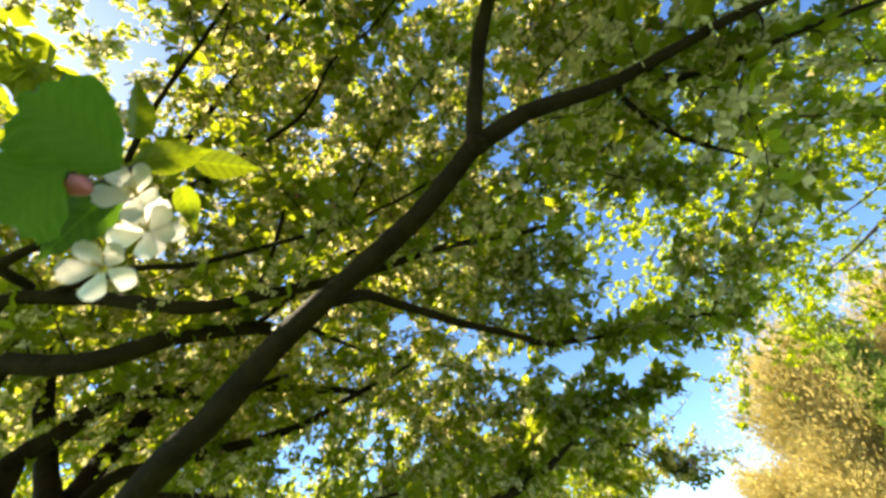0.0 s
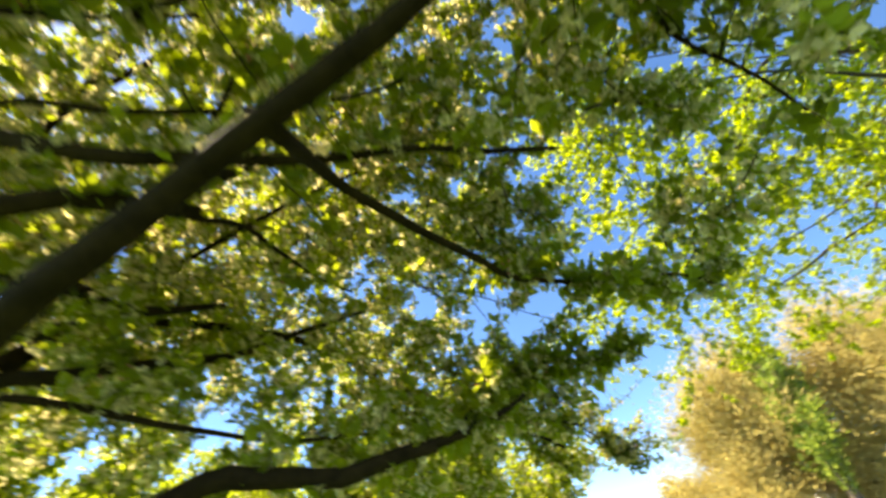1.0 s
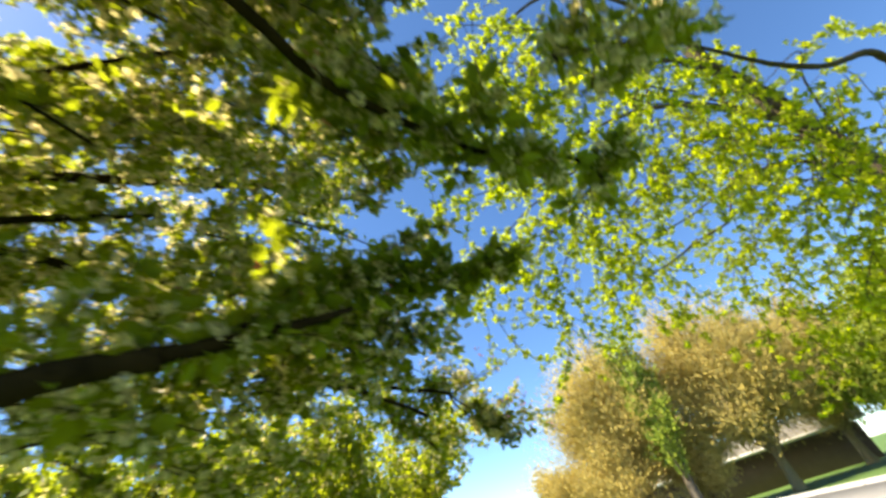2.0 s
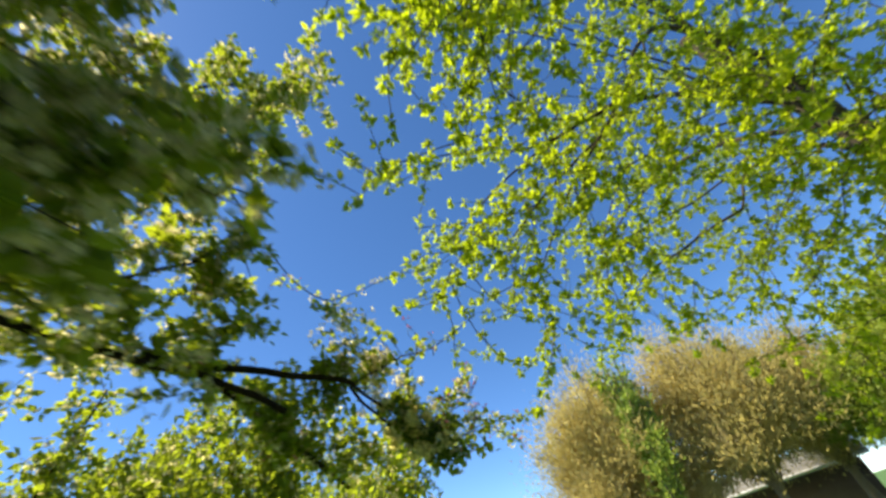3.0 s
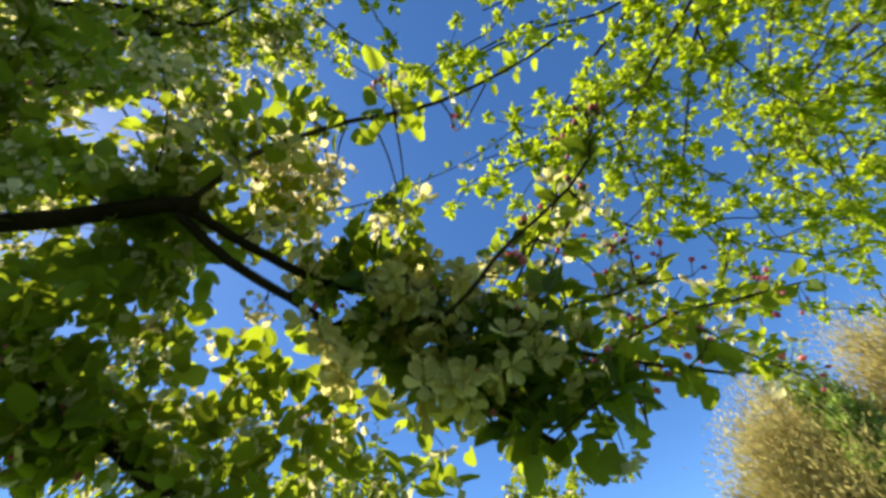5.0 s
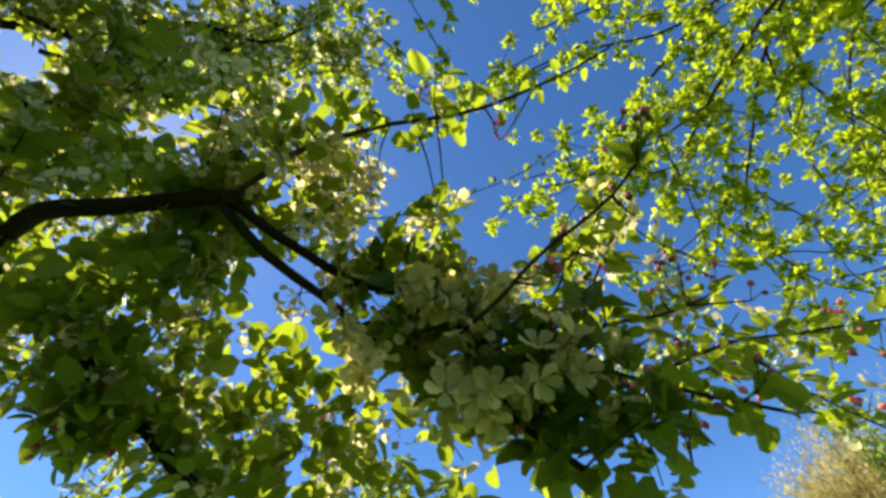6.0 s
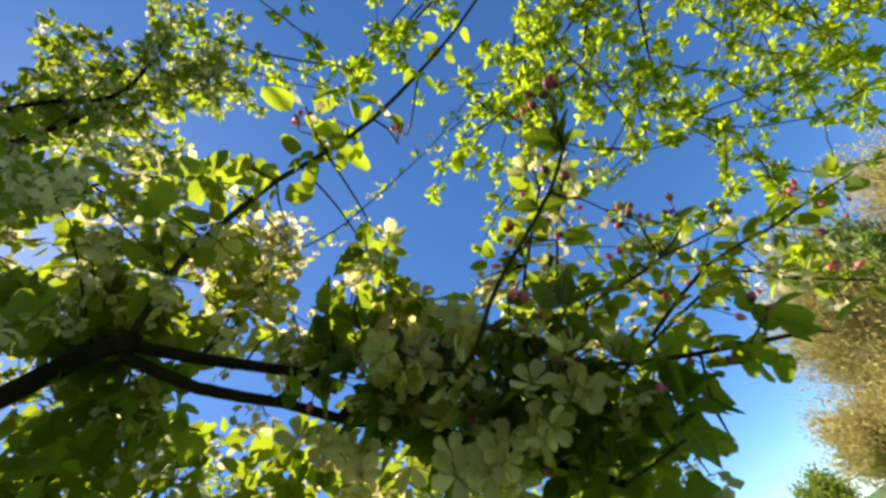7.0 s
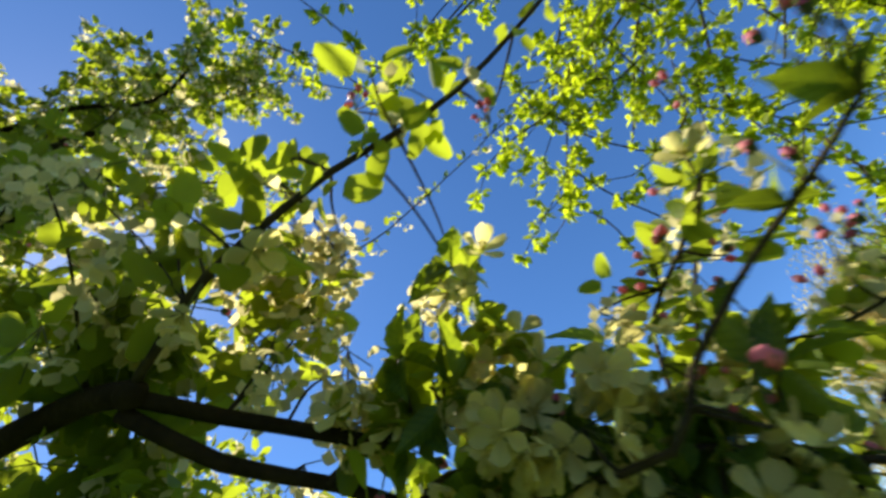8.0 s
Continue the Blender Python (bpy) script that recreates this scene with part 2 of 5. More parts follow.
def mid_petal_shape():
    """A rounded petal of two faces, cupped, for blossoms an arm's length away."""
    return [(0, 0, 0), (0.4, 0.5, 0.14), (0.24, 0.95, 0.2), (-0.24, 0.95, 0.2), (-0.4, 0.5, 0.14)], [(0, 1, 2, 3), (0, 3, 4)]


def fine_leaf_shape(rows=7, width=0.52, tooth=0.05, stalk=True):
    """A toothed leaf of length 1 along +y: each half a strip folded up from the midrib, edges waved, the pointed tip bent down."""
    v, f = [(0, 0, 0)], []
    for i in range(1, rows):
        y = i / rows
        half = width / 2 * math.sin(math.pi * y ** 0.78) ** 0.9 * (1 - 0.3 * y ** 4) * (1 + tooth if i % 2 else 1 - tooth)
        z = -0.2 * y * y
        wave = 0.02 * math.sin(i * 2.1)
        v += [(-half, y - 0.02, z + half * 0.6 + wave), (-half * 0.5, y, z + half * 0.36), (0, y, z),
              (half * 0.5, y, z + half * 0.32), (half, y - 0.03, z + half * 0.5 - wave)]
    v.append((0, 1.0, -0.2))
    f += [(0, k + 1, k) for k in range(1, 5)]
    for i in range(rows - 2):
        a = 1 + 5 * i
        f += [(a + k, a + k + 1, a + k + 6, a + k + 5) for k in range(4)]
    a = 1 + 5 * (rows - 2)
    f += [(a + k, a + k + 1, a + 5) for k in range(4)]
    if not stalk:
        return v, f
    a = len(v)
    for y, z in ((-0.27, -0.05), (0.03, -0.004)):
        v += [(-0.014, y, z), (0.014, y, z), (0, y, z + 0.024)]
    f += [(a, a + 1, a + 4, a + 3), (a + 1, a + 2, a + 5, a + 4), (a + 2, a, a + 3, a + 5)]
    return v, f


def petal_shape(curl=0.2, crease=0.05):
    """A petal of length 1 along +y: narrow at its base, widest past the middle, cupped, with a waved and slightly notched end."""
    v, f = [(-0.05, 0, 0), (0.05, 0, 0)], []
    rows = ((0.2, 0.15), (0.45, 0.29), (0.68, 0.35), (0.86, 0.3), (0.98, 0.17))
    for i, (y, half) in enumerate(rows):
        z = curl * y * y
        for k, u in enumerate((-1, -0.5, 0, 0.5, 1)):
            wave = crease * y * math.sin(2.3 * k + 1.7 * i)
            notch = 0.05 if i == 4 and k == 2 else 0.0
            v.append((half * u, y - 0.06 * u * u * (i > 2) - notch, z + 0.35 * half * u * u + wave))
    f += [(0, 1, 4), (0, 3, 2), (0, 4, 3), (1, 5, 4), (1, 6, 5)]
    for i in range(4):
        p = 2 + 5 * i
        f += [(p + k, p + k + 1, p + k + 6, p + k + 5) for k in range(4)]
    return v, f


def plain_petal_shape():
    """The same petal with fewer faces, for the blossoms behind the nearest ones."""
    v = [(-0.06, 0, 0), (0.06, 0, 0), (-0.32, 0.5, 0.12), (0, 0.5, 0.05), (0.32, 0.5, 0.12),
         (-0.27, 0.9, 0.22), (0.02, 0.97, 0.16), (0.28, 0.88, 0.22)]
    return v, [(0, 1, 3), (0, 3, 2), (1, 4, 3), (2, 3, 6, 5), (3, 4, 7, 6)]


def bud_shape():
    """A closed bud of length 1 along +y, with a rounded, slightly pointed end."""
    v, f, n = [], [], 6
    for y, r in ((0, 0.1), (0.2, 0.3), (0.5, 0.38), (0.78, 0.26), (1.0, 0.05)):
        v += [(r * math.cos(2 * math.pi * k / n), y, r * math.sin(2 * math.pi * k / n)) for k in range(n)]
    for i in range(4):
        f += [(i * n + k, i * n + (k + 1) % n, (i + 1) * n + (k + 1) % n, (i + 1) * n + k) for k in range(n)]
    f += [tuple(range(n)), tuple(range(4 * n + n - 1, 4 * n - 1, -1))]
    return v, f


def calyx_shape():
    """The green cup and five sepals at the base of a bud."""
    v, f = [(0, -0.18, 0)], []
    for k in range(5):
        a, b = 2 * math.pi * k / 5, 2 * math.pi * (k + 0.5) / 5
        v += [(0.13 * math.cos(a), -0.08, 0.13 * math.sin(a)), (0.36 * math.cos(a), 0.2, 0.36 * math.sin(a)), (0.44 * math.cos(b), 0.46, 0.44 * math.sin(b))]
    for k in range(5):
        p, q = 1 + 3 * k, 1 + 3 * ((k + 1) % 5)
        f += [(0, p, q), (p, p + 1, q + 1, q), (p + 1, p + 2, q + 1)]
    return v, f


LEAF, SMALL_LEAF, PETAL, SMALL_PETAL, BUD = leaf_shape(), small_leaf_shape(), petal_shape(), small_petal_shape(), bud_shape()


def turn_to(y_axis, up, roll=0.0):
    """A 3x3 turn whose y runs along y_axis and whose z is near up."""
    y = np.asarray(y_axis, float)
    y = y / (np.linalg.norm(y) + 1e-9)
    x = np.cross(y, up)
    if np.linalg.norm(x) < 1e-4:
        x = np.cross(y, (1.0, 0.02, 0.1))
    x /= np.linalg.norm(x)
    z = np.cross(x, y)
    c, s = math.cos(roll), math.sin(roll)
    return np.stack([x * c + z * s, y, z * c - x * s], 1)


def unit(v):
    v = np.asarray(v, float)
    return v / (np.linalg.norm(v) + 1e-9)


def seg_dist(p, a, b):
    a, b = np.asarray(a, float), np.asarray(b, float)
    u = min(1.0, max(0.0, float(np.dot(p - a, b - a) / (np.dot(b - a, b - a) + 1e-9))))
    return float(np.linalg.norm(p - a - (b - a) * u))


# open air under and beside the crown, where people walk and where no twig reaches: (end, end, radius)
SUN_GAP = ((0.37, 2.885, 2.18), (-2.0, 3.26, 5.4))  # a thin place in the leaves towards the sun
OPEN_AIR = [(*SUN_GAP, 0.07), ((0.0, -0.6, 1.5), (-0.05, 0.5, 1.5), 0.72), ((-0.05, 0.5, 1.5), (0.1, 0.9, 1.5), 0.62),
            ((0.1, 0.9, 1.5), (0.5, 2.0, 1.6), 0.55), ((0.5, 2.0, 1.6), (0.6, 2.9, 1.85), 0.6),
            # a gap in the crown through which the sun reaches its outer branch
            ((0.35, 3.15, 2.6), (-1.93, 3.5, 5.72), 0.23), ((0.53, 3.11, 2.4), (-2.22, 3.55, 6.16), 0.19),
            # and another through which it reaches the blossoms by the trunk
            ((-0.22, 0.08, 1.92), (-2.7, 0.48, 5.3), 0.15)]


def is_open(p):
    return any(seg_dist(p, a, b) < r for a, b, r in OPEN_AIR)


def in_gap(p):
    return seg_dist(p, *SUN_GAP) < 0.055


class Growth:
    """What a tree carries: twigs, leaves, blossoms and buds, gathered before they become meshes."""

    def __init__(self, seed, leaf_size, flower=0.0, bud=0.0, spread=1.0):
        self.rng = np.random.default_rng(seed)
        self.leaf_size, self.flower, self.bud, self.spread = leaf_size, flower, bud, spread
        self.twigs, self.stalks = Bundle(), Bundle()
        self.leaves, self.flowers, self.buds = [], [], []

    def spur(self, p, axis, count, size=1.0, flower=None, bud=None, hang=0.0, free=False):
        """A tuft of leaves, with its blossoms and buds, at one place on a twig."""
        rng = self.rng
        if not free and is_open(p):
            return
        axis = unit(axis)
        for _ in range(count):
            d = unit(axis * rng.uniform(0.1, 0.9) + rng.normal(0, 0.75, 3) * self.spread + np.array((0, 0, 0.25 - hang)))
            ln = self.leaf_size * size * rng.uniform(0.65, 1.25)
            up = unit(np.array((0, 0, 1.0)) + rng.normal(0, 0.55, 3))
            m = turn_to(d, up, rng.normal(0, 0.4))
            self.leaves.append((m * ln * np.array((rng.uniform(0.8, 1.2), 1, 1)), p + d * ln * 0.25))
        if rng.random() < (self.flower if flower is None else flower):
            for _ in range(rng.integers(2, 5)):
                d = unit(axis * 0.3 + rng.normal(0, 0.7, 3) + np.array((0, 0, 0.05)))
                ln = 0.026 * rng.uniform(0.7, 1.3)
                self.flowers.append((turn_to(unit(np.cross(d, rng.normal(0, 1, 3))), d), p + d * ln, 0.0175 * rng.uniform(0.8, 1.15)))
                if not in_gap(p + d * ln):
                    self.stalks.add(*tube(np.array([p, p + d * ln]), 0.0007, 0.0006, 3))
        if rng.random() < (self.bud if bud is None else bud):
            for _ in range(rng.integers(2, 5)):
                d = unit(axis * 0.6 + rng.normal(0, 0.6, 3))
                ln = 0.03 * rng.uniform(0.6, 1.2)
                self.buds.append((turn_to(d, (0, 0, 1)), p + d * ln, 0.008 * rng.uniform(0.7, 1.3)))
                if not in_gap(p + d * ln):
                    self.stalks.add(*tube(np.array([p, p + d * ln]), 0.0007, 0.0006, 3))

    def twig(self, start, direction, length, r=0.002, gap=0.045, count=4, droop=0.0, size=1.0, bend=0.5, free=False, flower=None, bud=None, first=0.15):
        """A thin bent twig with tufts along it and one at its tip."""
        rng = self.rng
        d, p = unit(direction), np.array(start, float)
        n = max(3, int(length / 0.06))
        pts = [p.copy()]
        for _ in range(n):
            d = unit(d + rng.normal(0, bend * 0.25, 3) + np.array((0, 0, -droop * 0.25)))
            p = p + d * length / n
            pts.append(p.copy())
        line = np.array(pts)
        if not free:
            keep = len(line)
            for i, q in enumerate(line):
                if is_open(q):
                    keep = i
                    break
            if keep < 2:
                return line[:1]
            line = line[:keep]
        self.twigs.add(*tube(line, r, r * 0.55, 3))
        total = np.r_[0, np.cumsum(np.linalg.norm(np.diff(line, axis=0), axis=1))]
        s = first * total[-1]
        while s < total[-1]:
            q = np.array([np.interp(s, total, line[:, k]) for k in range(3)])
            i = min(len(line) - 2, int(np.searchsorted(total, s)) - 1)
            along = unit(line[i + 1] - line[i])
            self.spur(q, unit(rng.normal(0, 1, 3) + along * 0.5), max(1, rng.poisson(count)), size, flower, bud, droop * 0.6, free)
            s += gap * rng.uniform(0.6, 1.5)
        self.spur(line[-1], unit(line[-1] - line[-2]), count + 1, size, flower, bud, droop * 0.4, free)
        return line

    def dress(self, line, every, length, count=4, gap=0.05, lean=0.5, lift=0.25, droop=0.0, side=0.35, size=1.0, begin=0.1, free=False, flower=None, bud=None):
        """Side twigs along a branch, and side twigs of those."""
        rng = self.rng
        total = np.r_[0, np.cumsum(np.linalg.norm(np.diff(line, axis=0), axis=1))]
        s = begin * total[-1]
        while s < total[-1]:
            i = min(len(line) - 2, max(0, int(np.searchsorted(total, s)) - 1))
            along = unit(line[i + 1] - line[i])
            d = unit(along * lean + rng.normal(0, 0.6, 3) + np.array((0, 0, lift)))
            ln = length * rng.uniform(0.5, 1.3)
            made = self.twig(line[i], d, ln, 0.0026, gap, count, droop, size, free=free, flower=flower, bud=bud)
            if rng.random() < side and len(made) > 3:
                j = len(made) // 2
                self.twig(made[j], unit(rng.normal(0, 0.7, 3) + d * 0.5 + np.array((0, 0, lift * 0.5))), ln * 0.6, 0.0018, gap, count, droop, size, free=free, flower=flower, bud=bud)
            s += every * rng.uniform(0.6, 1.4)

    def leaf_mesh(self, name, items, shape, material, parent, label="", kind="stuff"):
        if not items:
            return None
        return strewn(name, shape, np.array([m for m, _ in items]), np.array([p for _, p in items]), material, parent, label, kind)

    def petal_items(self, items):
        out = []
        for m, p, size in items:
            x, y, z = m[:, 0], m[:, 1], m[:, 2]
            for k in range(5):
                a = 2 * math.pi * k / 5 + self.rng.normal(0, 0.08)
                d = unit(x * math.cos(a) + y * math.sin(a) + z * self.rng.uniform(0.1, 0.9))
                out.append((turn_to(d, z) * size * self.rng.uniform(0.9, 1.1), p + d * size * 0.08))
        return out


def tree(name, label, category, group=""):
    return tagged(new(name), label, category, group)


class Spray:
    """A leafy spray along +y, grown once and then laid many times through a crown."""

    def __init__(self, seed, leaf_size, length, count=4, gap=0.05, droop=0.0, flower=0.3, sides=3, bud=0.0, r=0.0028):
        g = Growth(seed, leaf_size, flower=flower, bud=bud)
        line = g.twig((0, 0, 0), (0, 1, 0), length, r, gap, count, droop, free=True, first=0.05)
        for k in range(sides):
            j = 1 + (k * (len(line) - 2)) // max(1, sides)
            g.twig(line[j], unit(np.array((0, 0.6, 0)) + g.rng.normal(0, 0.7, 3)), length * 0.5, r * 0.65, gap, count, droop, free=True)
        self.lm, self.lp = np.array([m for m, _ in g.leaves]), np.array([p for _, p in g.leaves])
        petals = g.petal_items(g.flowers)
        self.pm = np.array([m for m, _ in petals]) if petals else np.zeros((0, 3, 3))
        self.pp = np.array([p for _, p in petals]) if petals else np.zeros((0, 3))
        tv, tf = g.twigs.data()
        self.tv, self.tf = tv, np.array([f for f in tf if len(f) == 4])
        self.put = []


class Mass:
    """Sprays laid through a crown, as one mesh of leaves, one of petals and one of twigs."""

    def __init__(self, sprays, seed):
        self.sprays, self.rng = sprays, np.random.default_rng(seed)
        self.n = 0

    def lay(self, place, direction, size=1.0, up=None):
        s = self.sprays[self.rng.integers(len(self.sprays))]
        r = turn_to(direction, unit(self.rng.normal(0, 1, 3)) if up is None else up)
        s.put.append((r * size, np.asarray(place, float)))
        self.n += 1

    def finish(self, parent, leaf, petal, twig, words, shape=SMALL_LEAF):
        lm, lp, pm, pp, tv, tf, base = [], [], [], [], [], [], 0
        for s in self.sprays:
            for r, p in s.put:
                lm.append(r @ s.lm)
                lp.append(s.lp @ r.T + p)
                if len(s.pp):
                    pm.append(r @ s.pm)
                    pp.append(s.pp @ r.T + p)
                tv.append(s.tv @ r.T + p)
                tf.append(s.tf + base)
                base += len(s.tv)
            s.put = []
        strewn("foliage", shape, np.concatenate(lm), np.concatenate(lp), leaf, parent, words[0])
        if pm:
            strewn("blossom_mass", SMALL_PETAL, np.concatenate(pm), np.concatenate(pp), petal, parent, words[1])
        ob = new("twig_mass", fast_mesh("twig_mass", np.vstack(tv), np.vstack(tf), twig))
        ob.parent = parent
        tagged(ob, words[2], kind="stuff")


def root_at(thing, place):
    """Moves a thing's base to the place while its parts stay where they are."""
    thing.location = place
    for c in thing.children:
        c.matrix_parent_inverse = Matrix.Translation(-Vector(place))
    return thing


def limb(name, parent, points, r0, r1, material, seed=1, sides=9, flare=0.0, label=""):
    """A branch as a part of its tree; returns its centre line."""
    line = curve_points(points, 0.05)
    rng = np.random.default_rng(seed)
    wob = np.cumsum(rng.normal(0, 1, line.shape), axis=0)
    wob -= np.linspace(0, 1, len(line))[:, None] * wob[-1]
    line = line + wob * min(r0, 0.03) * 0.06
    part(name, tube(line, r0, r1, sides, 0.07, rng, flare), material, parent, label)
    return line


# ---- ground, road and house ----
def ground_mesh():
    """A lawn that rolls slightly and reaches the horizon."""
    xs = np.concatenate([-np.geomspace(900, 2, 26), np.geomspace(2, 900, 26)])
    rng = np.random.default_rng(5)
    verts = []
    for y in xs:
        for x in xs:
            verts.append((x, y, 0.05 * math.sin(x * 0.21 + 1) * math.cos(y * 0.17) + rng.normal(0, 0.006)))
    n = len(xs)
    return verts, [(j * n + i, j * n + i + 1, (j + 1) * n + i + 1, (j + 1) * n + i) for j in range(n - 1) for i in range(n - 1)]


ground = tagged(part("ground", ground_mesh(), lawn_green), "mown green spring lawn under the trees", "lawn", kind="structure")


def strip(x0, x1, y0, y1, z0, z1, n=40):
    v = []
    for i in range(n + 1):
        y = y0 + (y1 - y0) * i / n
        for x, z in ((x0, z0), (x0, z1), (x1, z1), (x1, z0)):
            v.append((x, y, z))
    f = [(i * 4 + a, i * 4 + a + 1, i * 4 + a + 5, i * 4 + a + 4) for i in range(n) for a in range(3)]
    return v, f


tagged(part("road", strip(10.2, 17.0, -120, 160, -0.3, 0.075), asphalt), "pale grey asphalt road beside the lawn", "road", kind="structure")


def kerb_block():
    bm = bmesh.new()
    bmesh.ops.create_cube(bm, size=1.0)
    bmesh.ops.scale(bm, vec=(0.16, 1.78, 0.42), verts=bm.verts)
    bmesh.ops.bevel(bm, geom=bm.edges[:], offset=0.015, segments=2, affect="EDGES")
    me = bpy.data.meshes.new("kerb_stone")
    bm.to_mesh(me)
    bm.free()
    me.materials.append(concrete)
    return me


kerb = tagged(new("kerb"), "white concrete kerb between road and lawn", "kerb", kind="structure")
kerb_me = kerb_block()
for i in range(60):
    part("kerb_stone", kerb_me, concrete, kerb, "", pose(17.09, -18 + i * 1.8, 0.02))


def box(x0, x1, y0, y1, z0, z1):
    v = [(x, y, z) for z in (z0, z1) for y in (y0, y1) for x in (x0, x1)]
    return v, [(0, 2, 3, 1), (4, 5, 7, 6), (0, 1, 5, 4), (2, 6, 7, 3), (0, 4, 6, 2), (1, 3, 7, 5)]


def low_house():
    """A long single-storey house: brown walls in the shade of wide white eaves under a shallow roof."""
    h = tagged(new("house"), "long low brown brick house with white eaves", "house")
    a, b, d = -19.0, 3.0, 8.0
    part("wall", box(a, b, 0, 0.25, 0, 2.65), brown_brick, h)
    part("wall", box(a, b, d - 0.25, d, 0, 2.65), brown_brick, h)
    part("wall", box(a, a + 0.25, 0.253, d - 0.253, 0, 2.65), brown_brick, h)
    part("wall", box(b - 0.25, b, 0.253, d - 0.253, 0, 2.65), brown_brick, h)
    roof = ([(a - 0.7, -0.8, 2.72), (b + 0.7, -0.8, 2.72), (b + 0.7, d / 2, 4.3), (a - 0.7, d / 2, 4.3), (a - 0.7, d + 0.8, 2.72), (b + 0.7, d + 0.8, 2.72),
             (a - 0.7, -0.8, 2.9), (b + 0.7, -0.8, 2.9), (b + 0.7, d / 2, 4.48), (a - 0.7, d / 2, 4.48), (a - 0.7, d + 0.8, 2.9), (b + 0.7, d + 0.8, 2.9)],
            [(0, 3, 2, 1), (3, 4, 5, 2), (6, 7, 8, 9), (9, 8, 11, 10), (0, 1, 7, 6), (4, 10, 11, 5), (0, 6, 9, 3), (3, 9, 10, 4), (1, 2, 8, 7), (2, 5, 11, 8)])
    part("roof", roof, roof_shingle, h, "pale weathered shingle roof")
    part("fascia", box(a - 0.72, b + 0.72, -0.86, -0.803, 2.68, 2.93), white_paint, h, "white painted eaves board")
    return h


house = low_house()
house.matrix_basis = pose(32.5, 36.5, 0.02, 0, 0, -40)


# ---- the crabapple that the walk passes under ----
crab = tree("crabapple_tree", "spreading crabapple tree with white blossoms and pink buds", "tree")
G = Growth(11, 0.046, flower=0.64, bud=0.04)
TRUNK = (-1.35, 1.0, 0.0)
limb("trunk", crab, [(-1.35, 1.0, -0.05), (-1.38, 0.98, 0.5), (-1.33, 0.95, 1.0), (-1.3, 0.9, 1.5)], 0.13, 0.105, crab_bark, 3, 14, 0.07, "dark rough crabapple trunk")
limb("limb", crab, [(-1.31, 0.91, 1.42), (-1.05, 0.72, 1.72), (-0.71, 0.59, 1.87), (-0.55, 0.55, 1.93), (-0.41, 0.53, 2.01), (-0.25, 0.48, 2.05), (-0.09, 0.44, 2.08), (0.05, 0.39, 2.13)], 0.038, 0.0148, crab_bark, 4, 12)
mr = limb("limb", crab, [(0.05, 0.39, 2.125), (0.14, 0.40, 2.16), (0.22, 0.42, 2.18), (0.31, 0.44, 2.20), (0.43, 0.44, 2.22), (0.57, 0.45, 2.25), (0.75, 0.5, 2.31)], 0.016, 0.006, crab_bark, 5)
mu = limb("limb", crab, [(0.045, 0.395, 2.12), (0.07, 0.36, 2.19), (0.12, 0.31, 2.28), (0.19, 0.25, 2.36), (0.3, 0.2, 2.5)], 0.015, 0.008, crab_bark, 6)
l1 = limb("limb", crab, [(-1.36, 0.75, 1.9), (-1.28, 0.52, 2.3), (-1.16, 0.45, 2.40), (-0.91, 0.50, 2.34), (-0.67, 0.56, 2.24), (-0.51, 0.64, 2.26), (-0.32, 0.75, 2.31), (-0.09, 0.83, 2.36), (0.06, 0.91, 2.38), (0.25, 1.0, 2.42)], 0.026, 0.006, crab_bark, 7)
l2 = limb("limb", crab, [(-1.36, 0.85, 1.7), (-1.3, 0.62, 2.15), (-1.20, 0.54, 2.27), (-1.05, 0.57, 2.24), (-0.91, 0.60, 2.22), (-0.79, 0.64, 2.24), (-0.71, 0.73, 2.28), (-0.63, 0.79, 2.29)], 0.042, 0.017, crab_bark, 8, 11)
l2t = limb("limb", crab, [(-0.66, 0.76, 2.28), (-0.63, 0.8, 2.28), (-0.60, 0.90, 2.34), (-0.58, 1.06, 2.36), (-0.55, 1.22, 2.38), (-0.5, 1.4, 2.42)], 0.009, 0.004, crab_bark, 9)
l6 = limb("limb", crab, [(-0.7, 0.73, 2.28), (-0.76, 0.82, 2.41), (-0.71, 0.94, 2.65), (-0.73, 1.12, 2.92), (-0.62, 1.36, 3.20), (-0.55, 1.6, 3.5)], 0.018, 0.007, crab_bark, 10)
l3 = limb("limb", crab, [(-1.33, 0.95, 1.45), (-1.37, 0.74, 2.08), (-1.26, 0.75, 2.19), (-1.18, 0.81, 2.28), (-1.15, 0.96, 2.36), (-1.13, 1.14, 2.38), (-1.1, 1.5, 2.6)], 0.04, 0.012, crab_bark, 11)
l4 = limb("limb", crab, [(-1.36, 1.0, 1.5), (-1.55, 1.05, 2.0), (-1.48, 1.09, 2.20), (-1.31, 1.13, 2.20), (-1.17, 1.20, 2.22), (-1.06, 1.34, 2.27), (-0.96, 1.51, 2.36), (-0.79, 1.61, 2.46), (-0.6, 1.8, 2.6)], 0.034, 0.007, crab_bark, 12)
l7 = limb("limb", crab, [(-1.32, 1.0, 1.6), (-1.28, 0.97, 2.03), (-1.17, 1.07, 2.06), (-1.07, 1.20, 2.04), (-0.98, 1.36, 2.03), (-0.81, 1.55, 2.01), (-0.6, 1.8, 2.05)], 0.015, 0.005, crab_bark, 13)
